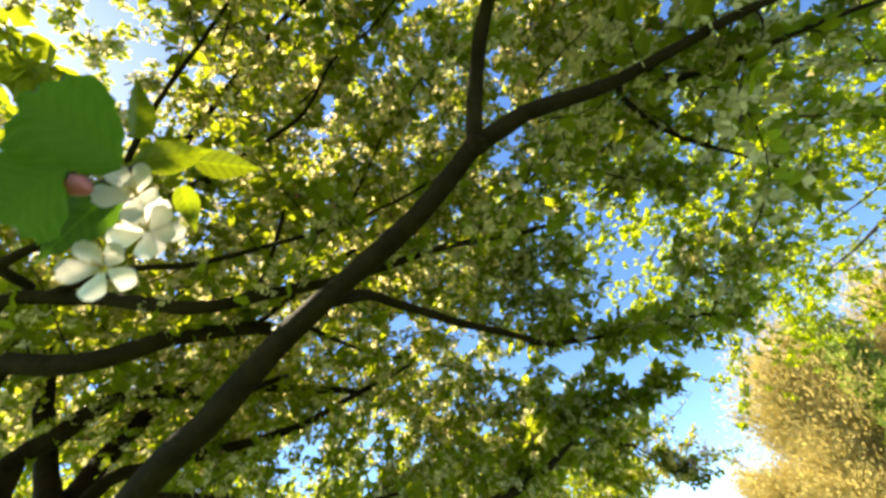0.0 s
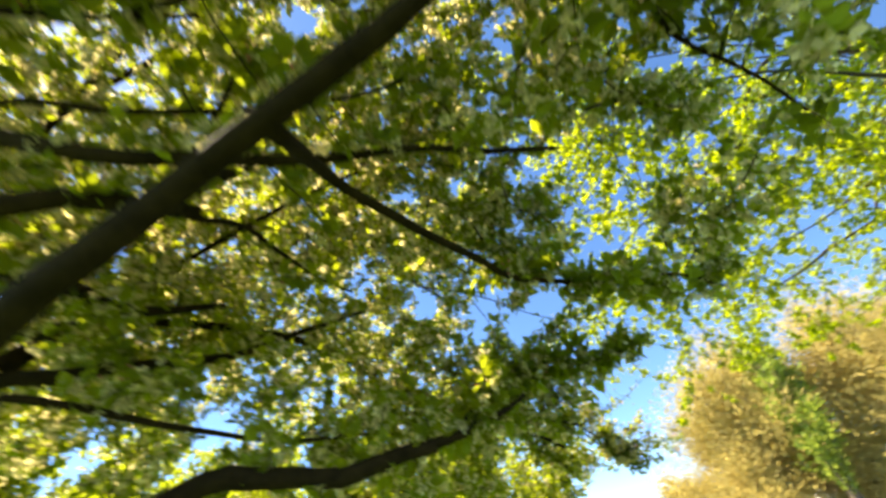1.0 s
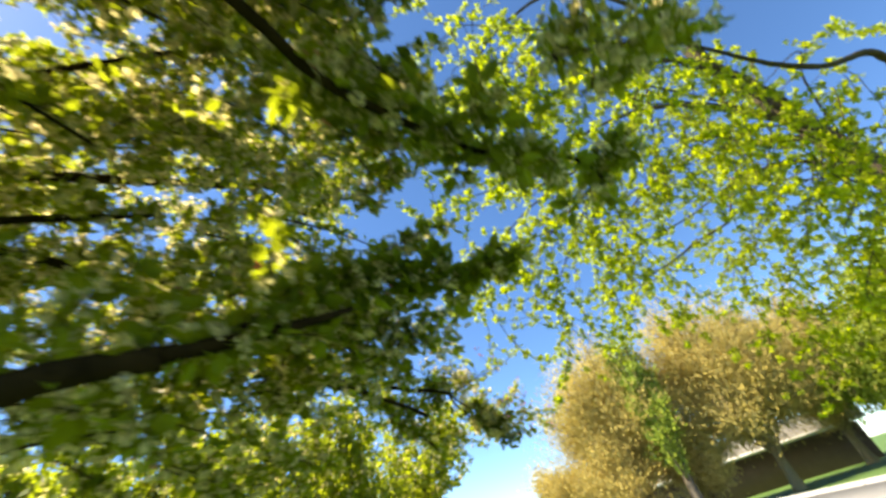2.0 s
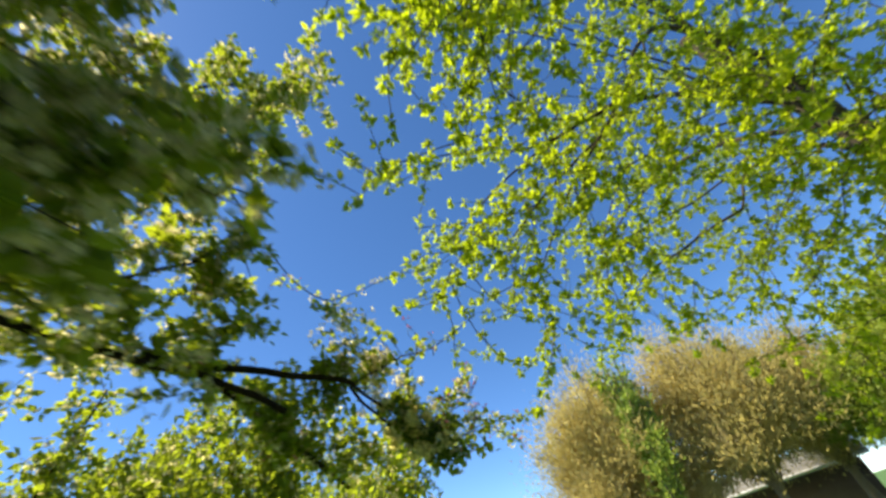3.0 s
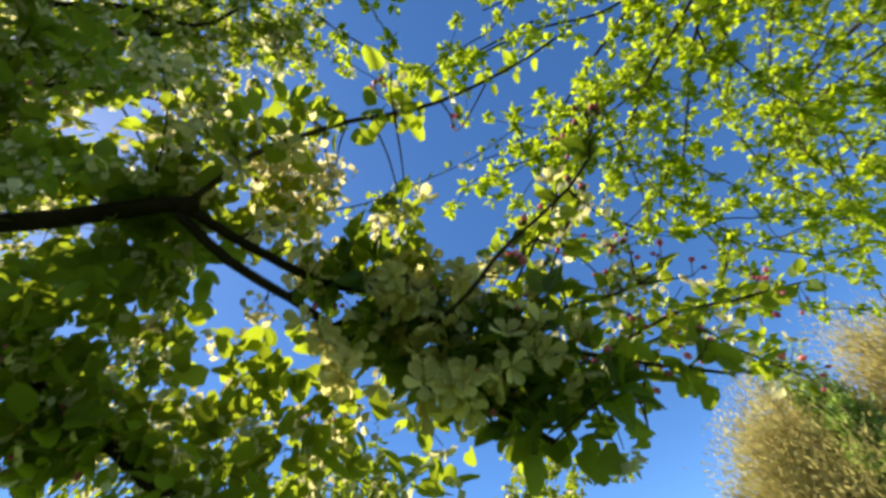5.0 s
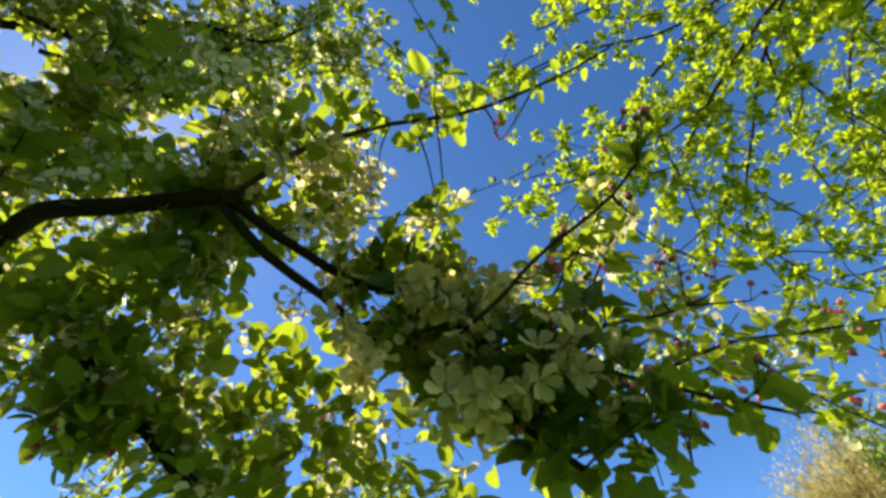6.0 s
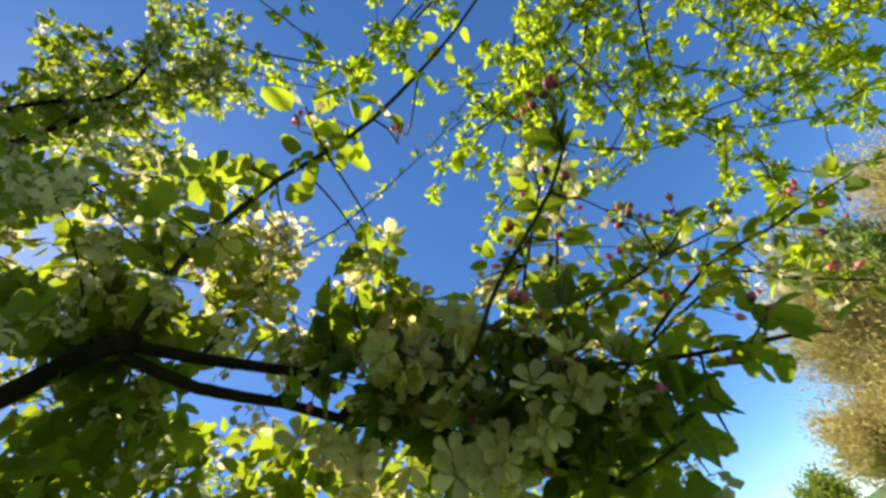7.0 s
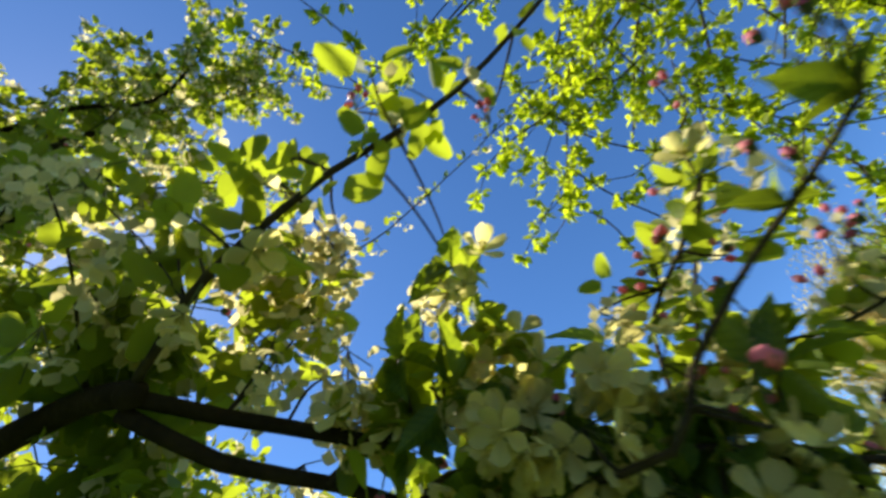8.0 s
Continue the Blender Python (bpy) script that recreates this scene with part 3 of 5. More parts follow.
l5 = limb("limb", crab, [(-1.33, 1.05, 1.35), (-1.1, 1.2, 1.7), (-0.89, 1.30, 1.86), (-0.78, 1.33, 1.85), (-0.67, 1.36, 1.84), (-0.53, 1.37, 1.81), (-0.41, 1.38, 1.83), (-0.28, 1.42, 1.85)], 0.046, 0.02, crab_bark, 14, 11)
l5b = limb("limb", crab, [(-1.87, 1.6, 2.82), (-1.35, 1.9, 2.78), (-0.95, 2.2, 2.68), (-0.7, 2.6, 2.52), (-0.51, 2.82, 2.45), (-0.4, 2.9, 2.42), (-0.24, 2.89, 2.33), (-0.13, 2.87, 2.28), (-0.02, 2.84, 2.20), (0.09, 2.79, 2.12), (0.17, 2.76, 2.05)], 0.024, 0.009, crab_bark, 15)
l5c = limb("limb", crab, [(-0.3, 1.415, 1.848), (-0.2, 1.45, 1.87), (-0.1, 1.52, 1.92), (0.0, 1.62, 1.99)], 0.016, 0.006, crab_bark, 56)
r1 = limb("limb", crab, [(-0.27, 0.5, 2.04), (-0.28, 0.66, 2.16), (-0.26, 0.75, 2.19), (-0.15, 0.90, 2.17), (-0.02, 1.08, 2.16), (0.06, 1.18, 2.15), (0.27, 1.35, 2.19), (0.38, 1.41, 2.19), (0.56, 1.44, 2.19), (0.76, 1.59, 2.18)], 0.014, 0.004, crab_bark, 16)
d3 = limb("limb", crab, [(-0.22, 1.46, 1.88), (-0.1, 1.6, 2.04), (0.03, 1.66, 2.09), (0.12, 1.70, 2.11), (0.25, 1.73, 2.08), (0.35, 1.72, 2.10), (0.45, 1.76, 2.09)], 0.008, 0.003, crab_bark, 17)
ra = limb("limb", crab, [(0.31, 0.44, 2.2), (0.38, 0.58, 2.32), (0.47, 0.71, 2.33), (0.54, 0.75, 2.26), (0.63, 0.81, 2.23), (0.74, 0.90, 2.20)], 0.008, 0.003, crab_bark, 18)
rc = limb("limb", crab, [(0.36, 0.44, 2.21), (0.47, 0.56, 2.29), (0.58, 0.57, 2.28), (0.73, 0.58, 2.30), (0.91, 0.61, 2.32), (1.1, 0.7, 2.4)], 0.008, 0.003, crab_bark, 19)
ua = limb("limb", crab, [(-1.0, 0.42, 2.36), (-0.82, 0.29, 2.24), (-0.77, 0.32, 2.30), (-0.70, 0.34, 2.35), (-0.63, 0.41, 2.45), (-0.5, 0.5, 2.6)], 0.012, 0.005, crab_bark, 20)
ub = limb("limb", crab, [(-1.02, 0.46, 2.37), (-0.78, 0.48, 2.35), (-0.67, 0.53, 2.34), (-0.50, 0.63, 2.41), (-0.35, 0.68, 2.44), (-0.20, 0.74, 2.51), (-0.10, 0.74, 2.53)], 0.009, 0.004, crab_bark, 21)
uc = limb("limb", crab, [(-0.58, 0.62, 2.26), (-0.56, 0.66, 2.34), (-0.50, 0.63, 2.47), (-0.45, 0.6, 2.6)], 0.008, 0.004, crab_bark, 22)
ud = limb("limb", crab, [(-0.62, 0.42, 2.46), (-0.49, 0.46, 2.58), (-0.33, 0.48, 2.70), (-0.21, 0.43, 2.80), (-0.09, 0.41, 2.82), (0.05, 0.39, 2.94)], 0.007, 0.003, crab_bark, 23)
ue = limb("limb", crab, [(-0.7, 0.34, 2.36), (-0.59, 0.28, 2.59), (-0.46, 0.24, 2.73), (-0.34, 0.20, 2.83)], 0.008, 0.004, crab_bark, 24)
uf = limb("limb", crab, [(-0.38, 0.67, 2.44), (-0.33, 0.74, 2.61), (-0.24, 0.71, 2.71), (-0.13, 0.65, 2.82)], 0.006, 0.003, crab_bark, 25)
# leaders that carry the upper crown
top_a = limb("limb", crab, [(-1.3, 0.95, 1.5), (-1.72, 1.12, 2.1), (-1.9, 1.65, 2.9), (-1.5, 2.15, 3.4), (-1.0, 2.5, 3.62), (-0.64, 2.71, 3.75)], 0.055, 0.02, crab_bark, 26, 11)
top_b = limb("limb", crab, [(-1.72, 1.12, 2.1), (-1.95, 1.0, 2.9), (-1.7, 0.95, 3.6), (-1.1, 1.0, 4.3)], 0.04, 0.012, crab_bark, 27)
top_c = limb("limb", crab, [(-1.3, 0.95, 1.5), (-1.6, 0.6, 2.2), (-1.8, 0.2, 2.8), (-1.9, -0.2, 3.3)], 0.045, 0.012, crab_bark, 28)
top_d = limb("limb", crab, [(-1.84, 0.98, 3.3), (-1.2, 0.75, 3.6), (-0.4, 0.5, 3.8), (0.2, 0.5, 3.9)], 0.02, 0.008, crab_bark, 29)
top_e = limb("limb", crab, [(-1.87, 1.55, 2.76), (-1.2, 1.6, 3.15), (-0.5, 1.7, 3.5), (0.1, 1.8, 3.6)], 0.02, 0.007, crab_bark, 30)
# upper crown towards the sun and its outer sprays
ul1 = limb("limb", crab, [(-0.64, 2.6, 3.68), (-0.36, 2.74, 3.62), (-0.21, 2.81, 3.69), (-0.08, 2.95, 3.85), (0.06, 2.97, 4.10), (0.24, 2.92, 4.29)], 0.012, 0.004, crab_bark, 31)
ul2 = limb("limb", crab, [(-0.5, 2.75, 3.6), (-0.32, 2.83, 3.53), (-0.23, 2.90, 3.68), (-0.15, 2.98, 3.93), (-0.02, 3.17, 4.37), (0.24, 3.38, 4.80)], 0.011, 0.003, crab_bark, 32)
ul3 = limb("limb", crab, [(-0.6, 2.6, 3.4), (-0.28, 2.84, 3.20), (-0.13, 2.98, 3.28), (-0.10, 3.11, 3.39), (0.00, 3.28, 3.50)], 0.009, 0.003, crab_bark, 33)
ul4 = limb("limb", crab, [(-0.45, 2.7, 2.5), (-0.3, 2.8, 2.65), (-0.18, 2.85, 2.71), (-0.21, 2.95, 2.80), (-0.20, 3.04, 2.78), (-0.10, 3.13, 2.69)], 0.009, 0.003, crab_bark, 34)
ul5 = limb("limb", crab, [(-0.18, 2.86, 2.72), (-0.06, 2.92, 2.91), (-0.09, 3.08, 2.95), (-0.08, 3.18, 2.88)], 0.005, 0.002, crab_bark, 35)
ul6 = limb("limb", crab, [(-0.64, 2.71, 3.75), (-0.49, 2.83, 3.95), (-0.24, 2.94, 4.26), (0.04, 3.13, 4.46), (0.27, 3.33, 4.72)], 0.012, 0.003, crab_bark, 36)
ul7 = limb("limb", crab, [(-0.7, 2.7, 3.5), (-0.55, 2.96, 3.67), (-0.41, 3.18, 3.93), (-0.34, 3.45, 4.23), (-0.14, 3.73, 4.36)], 0.01, 0.002, crab_bark, 37)
# side twigs
for ln in (mr, mu, l1, l2, ra, rc, ub, uc):
    G.dress(ln, 0.07, 0.22, 4, 0.05, 0.4, 0.7, begin=0.5)
for ln in (l2t, l6, l3, l4, l7, ua, ud, ue, uf):
    G.dress(ln, 0.08, 0.26, 4, 0.05, 0.4, 0.5, begin=0.4)
G.dress(r1, 0.03, 0.11, 5, 0.035, 0.5, 0.1, begin=0.5)
G.dress(l5c, 0.025, 0.16, 5, 0.04, 0.4, 0.3, begin=0.05)
G.dress(l5, 0.06, 0.16, 4, 0.045, 0.3, 0.4, begin=0.6)
G.dress(l5b, 0.06, 0.2, 4, 0.045, 0.3, 0.2, begin=0.2)
G.dress(d3, 0.022, 0.06, 5, 0.03, 0.5, 0.1, begin=0.15, free=True)
for ln in (top_a, top_b, top_c, top_d, top_e):
    G.dress(ln, 0.07, 0.4, 4, 0.055, 0.4, 0.2, side=0.6, begin=0.3)
for ln in (ul1, ul2, ul6, ul7):
    G.dress(ln, 0.05, 0.26, 4, 0.045, 0.7, 0.15, side=0.5, begin=0.05)
for ln in (ul3, ul4, ul5):
    G.dress(ln, 0.05, 0.18, 4, 0.045, 0.5, 0.0, side=0.4, begin=0.05)


def crown_fill(mass, centre, radii, count, keep, hub):
    """Leafy sprays through a part of the crown, each growing away from the hub."""
    rng = mass.rng
    for _ in range(count):
        q = rng.uniform(-1, 1, 3)
        if q.dot(q) > 1:
            continue
        p = np.array(centre) + q * np.array(radii)
        d = unit(unit(p - np.array(hub)) + rng.normal(0, 0.5, 3))
        tip = p + d * 0.34
        if is_open(p) or is_open(tip) or is_open((p + tip) / 2) or not keep(p) or not keep(tip):
            continue
        mass.lay(p, d, rng.uniform(0.8, 1.2))


def in_crown(p):
    """The crown thins out towards the lawn and opens beyond its outer branches."""
    x, y, z = p
    if z < 1.95 + 0.18 * max(0.0, -x - 1.0) + (0.33 if y < 1.5 and x < 0.1 else 0.0) or (x > 0.4 and y > 1.3) or (x > 0.1 and y > 1.75):
        return False
    if -1.4 < x < -0.15 and y < 1.7 and z < 2.5:  # bare among the limbs
        return False
    if y > 2.2 and (z < 2.75 or x > -0.3):
        return False
    return not (x > 1.0)


CROWN = Mass([Spray(300 + k, 0.04, 0.32, 4, 0.045, 0.0, 0.9, r=0.0034) for k in range(10)], 77)
crown_fill(CROWN, (-0.7, 1.2, 2.9), (2.1, 2.4, 1.5), 2750, in_crown, (-1.3, 0.8, 1.6))
crown_fill(CROWN, (-2.0, 1.4, 2.7), (0.8, 1.9, 1.0), 560, in_crown, (-1.3, 0.8, 1.6))
crown_fill(CROWN, (0.4, 0.95, 2.55), (0.6, 0.65, 0.45), 34, in_crown, (-0.6, 0.5, 1.9))
crown_fill(CROWN, (0.05, 1.4, 2.7), (0.4, 0.45, 0.5), 50, in_crown, (-0.8, 0.8, 1.9))

crown_fill(CROWN, (-0.55, 1.95, 2.0), (0.55, 0.35, 0.28), 75, lambda p: p[2] > 1.72 and p[0] < -0.05, (-1.0, 1.3, 1.8))
crown_fill(CROWN, (0.05, 1.85, 2.05), (0.3, 0.2, 0.14), 40, lambda p: p[2] > 1.85 and p[0] < 0.35, (-0.6, 1.4, 1.8))

# ---- the outer branch of the same tree, close to the end of the walk ----
NEAR = Growth(23, 0.04, flower=0.45, bud=0.08)
a_line = limb("limb", crab, [(-0.3, 2.92, 2.4), (-0.21, 3.00, 2.39), (-0.06, 2.97, 2.33), (0.06, 2.95, 2.28), (0.14, 2.96, 2.25), (0.22, 2.975, 2.235), (0.28, 2.985, 2.22), (0.333, 2.986, 2.19)], 0.0155, 0.008, crab_bark, 40)
b_line = limb("limb", crab, [(-0.2, 2.98, 2.38), (-0.1, 3.05, 2.3), (0.01, 3.12, 2.20), (0.05, 3.16, 2.13), (0.11, 3.18, 2.10), (0.162, 3.193, 2.048), (0.203, 3.227, 2.014), (0.26, 3.27, 1.96)], 0.012, 0.006, crab_bark, 41)
n_line = limb("limb", crab, [(0.328, 2.985, 2.192), (0.370, 2.978, 2.205), (0.410, 2.972, 2.213), (0.453, 2.979, 2.232), (0.504, 2.992, 2.256), (0.555, 3.007, 2.266), (0.612, 3.020, 2.280), (0.682, 3.030, 2.314), (0.746, 3.038, 2.352), (0.812, 3.042, 2.395)], 0.0036, 0.0015, crab_twig, 42, 7)
a2_line = limb("limb", crab, [(0.325, 2.986, 2.192), (0.355, 3.031, 2.172), (0.401, 3.080, 2.142), (0.423, 3.097, 2.128), (0.456, 3.121, 2.125)], 0.0058, 0.0042, crab_bark, 43, 8)
a3_line = limb("limb", crab, [(0.318, 2.988, 2.185), (0.347, 3.038, 2.146), (0.386, 3.091, 2.120), (0.418, 3.128, 2.090), (0.451, 3.150, 2.066), (0.501, 3.174, 2.029), (0.533, 3.181, 1.993), (0.58, 3.2, 1.94)], 0.0055, 0.003, crab_bark, 44, 8)
limb("limb", crab, [(0.383, 3.085, 2.121), (0.399, 3.093, 2.129), (0.415, 3.097, 2.130)], 0.0035, 0.0018, crab_twig, 45, 6)
w_line = limb("limb", crab, [(0.419, 3.125, 2.095), (0.440, 3.131, 2.102), (0.492, 3.143, 2.085), (0.534, 3.152, 2.064), (0.581, 3.163, 2.039), (0.629, 3.184, 2.007), (0.688, 3.207, 1.980), (0.758, 3.236, 1.956)], 0.0034, 0.0017, crab_twig, 46, 6)
t_line = limb("limb", crab, [(0.505, 3.147, 2.06), (0.56, 3.085, 2.03), (0.588, 3.079, 2.048), (0.613, 3.07, 2.056), (0.637, 3.066, 2.064), (0.672, 3.051, 2.069), (0.694, 3.029, 2.07)], 0.0022, 0.0013, crab_twig, 47, 6)
t2_line = limb("limb", crab, [(0.57, 3.18, 2.05), (0.613, 3.231, 2.148), (0.657, 3.165, 2.147), (0.693, 3.131, 2.160)], 0.0022, 0.0012, crab_twig, 48, 6)
t3_line = limb("limb", crab, [(0.6, 3.2, 2.08), (0.656, 3.251, 2.150), (0.695, 3.220, 2.183), (0.747, 3.197, 2.222)], 0.0022, 0.0012, crab_twig, 54, 6)
x_line = limb("limb", crab, [(0.6, 3.17, 2.02), (0.653, 3.206, 2.072), (0.672, 3.205, 2.069), (0.698, 3.203, 2.062), (0.729, 3.197, 2.058)], 0.0022, 0.0012, crab_twig, 49, 6)
x2_line = limb("limb", crab, [(0.62, 3.2, 2.0), (0.721, 3.295, 2.047), (0.804, 3.320, 2.058), (0.845, 3.366, 2.040), (0.94, 3.45, 2.00)], 0.0022, 0.001, crab_twig, 50, 6)
x3_line = limb("limb", crab, [(0.68, 3.25, 2.03), (0.781, 3.290, 2.068), (0.857, 3.305, 2.064), (0.914, 3.319, 2.067), (0.98, 3.34, 2.07)], 0.0022, 0.001, crab_twig, 51, 6)
s_line = limb("limb", crab, [(-0.13, 2.98, 3.25), (0.05, 3.25, 2.95), (0.2, 3.36, 2.83), (0.32, 3.46, 2.9), (0.45, 3.52, 2.99), (0.6, 3.56, 3.06), (0.74, 3.55, 3.06), (0.9, 3.5, 3.05)], 0.004, 0.0012, crab_twig, 52, 6)


def spurs_along(g, line, begin, end, gap, count, size, flower, bud, lift=0.3):
    total = np.r_[0, np.cumsum(np.linalg.norm(np.diff(line, axis=0), axis=1))]
    s = begin * total[-1]
    while s <= end * total[-1] + 1e-6:
        q = np.array([np.interp(s, total, line[:, k]) for k in range(3)])
        g.spur(q, unit(g.rng.normal(0, 1, 3) + np.array((0, 0, lift))), max(2, g.rng.poisson(count)), size, flower, bud, 0.0, True)
        s += gap * g.rng.uniform(0.7, 1.3)


spurs_along(NEAR, a_line, 0.05, 0.98, 0.016, 5, 1.0, 0.3, 0.0)
spurs_along(NEAR, b_line, 0.05, 1.0, 0.02, 5, 1.0, 0.5, 0.0)
spurs_along(NEAR, n_line, 0.12, 0.55, 0.022, 4, 0.85, 0.2, 0.1)
spurs_along(NEAR, n_line, 0.6, 1.0, 0.06, 3, 0.6, 0.0, 0.4)
spurs_along(NEAR, a2_line, 0.7, 1.0, 0.015, 6, 0.95, 0.6, 0.1)
spurs_along(NEAR, a3_line, 0.6, 1.0, 0.015, 6, 0.95, 0.6, 0.1)
spurs_along(NEAR, w_line, 0.1, 0.55, 0.016, 5, 0.75, 0.4, 0.3)
spurs_along(NEAR, w_line, 0.8, 1.0, 0.02, 4, 0.7, 0.0, 0.25)
for base, tip in (((0.694, 3.029, 2.07), (0.678, 3.014, 2.108)), ((0.694, 3.029, 2.07), (0.672, 3.037, 2.087)), ((0.694, 3.029, 2.07), (0.712, 3.003, 2.083)), ((0.694, 3.029, 2.07), (0.702, 3.007, 2.092)),
                  ((0.694, 3.029, 2.07), (0.722, 3.04, 2.088)), ((0.66, 3.056, 2.068), (0.641, 3.051, 2.091)), ((0.66, 3.056, 2.068), (0.666, 3.043, 2.088)), ((0.66, 3.056, 2.068), (0.682, 3.07, 2.072)),
                  ((0.625, 3.068, 2.06), (0.607, 3.09, 2.066))):
    way = np.array(tip) - np.array(base)
    NEAR.leaves.append((turn_to(way, unit(np.array((-0.3, -0.1, 1.0)) + NEAR.rng.normal(0, 0.25, 3))) * 0.74 * np.linalg.norm(way), np.array(base)))
for ln in (t2_line, t3_line, x_line, x2_line, x3_line):
    spurs_along(NEAR, ln, 0.3, 1.0, 0.016, 4, 0.65, 0.2, 0.15)
spurs_along(NEAR, s_line, 0.35, 1.0, 0.06, 4, 0.75, 0.35, 0.15)


def tuft(g, centre, radii, count, leaves=5, size=0.95, flower=0.55, bud=0.05):
    """A thick knot of leafy spurs."""
    for _ in range(int(count * 0.85)):
        q = np.array(centre) + np.clip(g.rng.normal(0, 0.55, 3), -1.2, 1.2) * np.array(radii)
        g.spur(q, g.rng.normal(0, 1, 3), leaves, size, flower * 0.5, bud, 0.1, True)


tuft(G, (-0.01, 2.95, 2.69), (0.13, 0.1, 0.1), 26, 4, 0.85, flower=0.4)
tuft(G, (-0.06, 2.92, 2.46), (0.2, 0.08, 0.06), 46, 4, 0.85, flower=0.5)
tuft(NEAR, (0.05, 3.05, 2.26), (0.13, 0.05, 0.05), 36, flower=0.4)
tuft(NEAR, (0.23, 3.02, 2.25), (0.09, 0.05, 0.05), 20, flower=0.35)
tuft(NEAR, (0.06, 3.10, 2.17), (0.13, 0.07, 0.07), 46, flower=0.4)
tuft(NEAR, (0.19, 3.21, 2.12), (0.12, 0.08, 0.06), 30, 4, flower=1.3)
tuft(NEAR, (0.37, 3.26, 2.06), (0.11, 0.07, 0.05), 24, 4, flower=1.4)
tuft(NEAR, (0.53, 3.24, 2.02), (0.09, 0.05, 0.05), 18, 4, flower=1.2)
tuft(NEAR, (0.49, 3.15, 2.15), (0.08, 0.045, 0.04), 22, flower=0.5, bud=0.15)
tuft(NEAR, (0.42, 3.05, 2.27), (0.045, 0.03, 0.035), 10, 3, flower=0.8)
tuft(NEAR, (0.64, 3.2, 1.97), (0.06, 0.04, 0.04), 8, flower=0.25, bud=0.25)
tuft(NEAR, (0.72, 3.27, 2.05), (0.08, 0.04, 0.03), 18, 4, 0.7, 0.35, 0.12)
tuft(NEAR, (0.26, 2.98, 2.26), (0.06, 0.04, 0.04), 12, flower=0.25)
tuft(NEAR, (0.25, 3.02, 2.17), (0.07, 0.05, 0.05), 26, flower=0.4)
tuft(NEAR, (0.36, 3.05, 2.24), (0.05, 0.035, 0.025), 12, flower=0.4)
tuft(NEAR, (0.55, 3.17, 2.03), (0.07, 0.03, 0.04), 14, flower=0.6)
tuft(NEAR, (0.33, 3.16, 2.11), (0.06, 0.03, 0.03), 10, flower=0.6)
tuft(NEAR, (0.60, 3.19, 1.94), (0.05, 0.025, 0.025), 10, 5, 0.9, 0.2, 0.2)
tuft(NEAR, (0.60, 3.19, 2.07), (0.06, 0.03, 0.025), 12, 4, 0.8, 0.3, 0.3)
tuft(NEAR, (0.51, 3.11, 2.19), (0.02, 0.015, 0.012), 5, 4, 0.8, 0.9, 0.1)


for centre, radii, n, leaves, flower in (((0.12, 3.03, 2.2), (0.11, 0.06, 0.05), 40, 6, 0.5), ((0.27, 3.0, 2.24), (0.06, 0.04, 0.035), 22, 6, 0.2),
                                         ((0.10, 3.14, 2.10), (0.12, 0.05, 0.05), 34, 6, 0.7), ((0.24, 3.2, 2.03), (0.09, 0.05, 0.05), 26, 5, 0.9),
                                         ((0.47, 3.17, 2.07), (0.06, 0.04, 0.035), 20, 6, 0.3), ((0.58, 3.19, 2.0), (0.06, 0.035, 0.03), 10, 6, 0.2)):
    tuft(NEAR, centre, radii, n, leaves, 0.95, flower)
tuft(NEAR, (0.325, 2.93, 2.416), (0.06, 0.04, 0.035), 13, 4, 0.9, 1.2)
tuft(NEAR, (0.238, 2.894, 2.423), (0.06, 0.04, 0.035), 13, 4, 0.9, 1.2)
tuft(NEAR, (0.308, 2.973, 2.302), (0.06, 0.04, 0.035), 13, 4, 0.9, 1.2)
tuft(NEAR, (0.242, 2.923, 2.362), (0.06, 0.04, 0.035), 13, 4, 0.9, 1.2)
over = limb("limb", crab, [(-0.4, 2.2, 2.95), (-0.05, 2.35, 2.86), (0.2, 2.47, 2.74), (0.36, 2.53, 2.68), (0.46, 2.58, 2.63)], 0.006, 0.0015, crab_twig, 57, 6)
spurs_along(G, over, 0.2, 1.0, 0.07, 4, 0.9, 0.3, 0.0)

NEAR_LINES = np.vstack([a_line, b_line, n_line, a2_line, a3_line, w_line, t_line, t2_line, t3_line, x_line, x2_line, x3_line, s_line])


def hold(g, x, y, z):
    """A thin spur from the nearest branch to the place."""
    p = np.array((x, y, z))
    q = NEAR_LINES[np.argmin(np.linalg.norm(NEAR_LINES - p, axis=1))]
    if np.linalg.norm(p - q) > 0.006:
        mid = (p + q) / 2 + g.rng.normal(0, 0.1, 3) * np.linalg.norm(p - q) * 0.6
        if not in_gap(p):
            g.twigs.add(*tube(curve_points([q, mid, p], 0.008), 0.0013, 0.0008, 5))


def blossom_cluster(g, x, y, z, n):
    """Blossoms crowded on one spur, hanging and facing all ways but up."""
    hold(g, x, y, z + 0.012)
    for _ in range(n):
        d = unit(g.rng.normal(0, 1, 3) + np.array((0.1, -0.35, -0.5)))
        p = np.array((x, y, z)) + d * 0.017 * g.rng.uniform(0.5, 1.3) + g.rng.normal(0, 0.006, 3)
        g.flowers.append((turn_to(unit(np.cross(d, g.rng.normal(0, 1, 3))), d), p, 0.0158 * g.rng.uniform(0.85, 1.15)))
        if not in_gap(p):
            g.stalks.add(*tube(np.array([(x, y, z + 0.012), p]), 0.0007, 0.0006, 3))


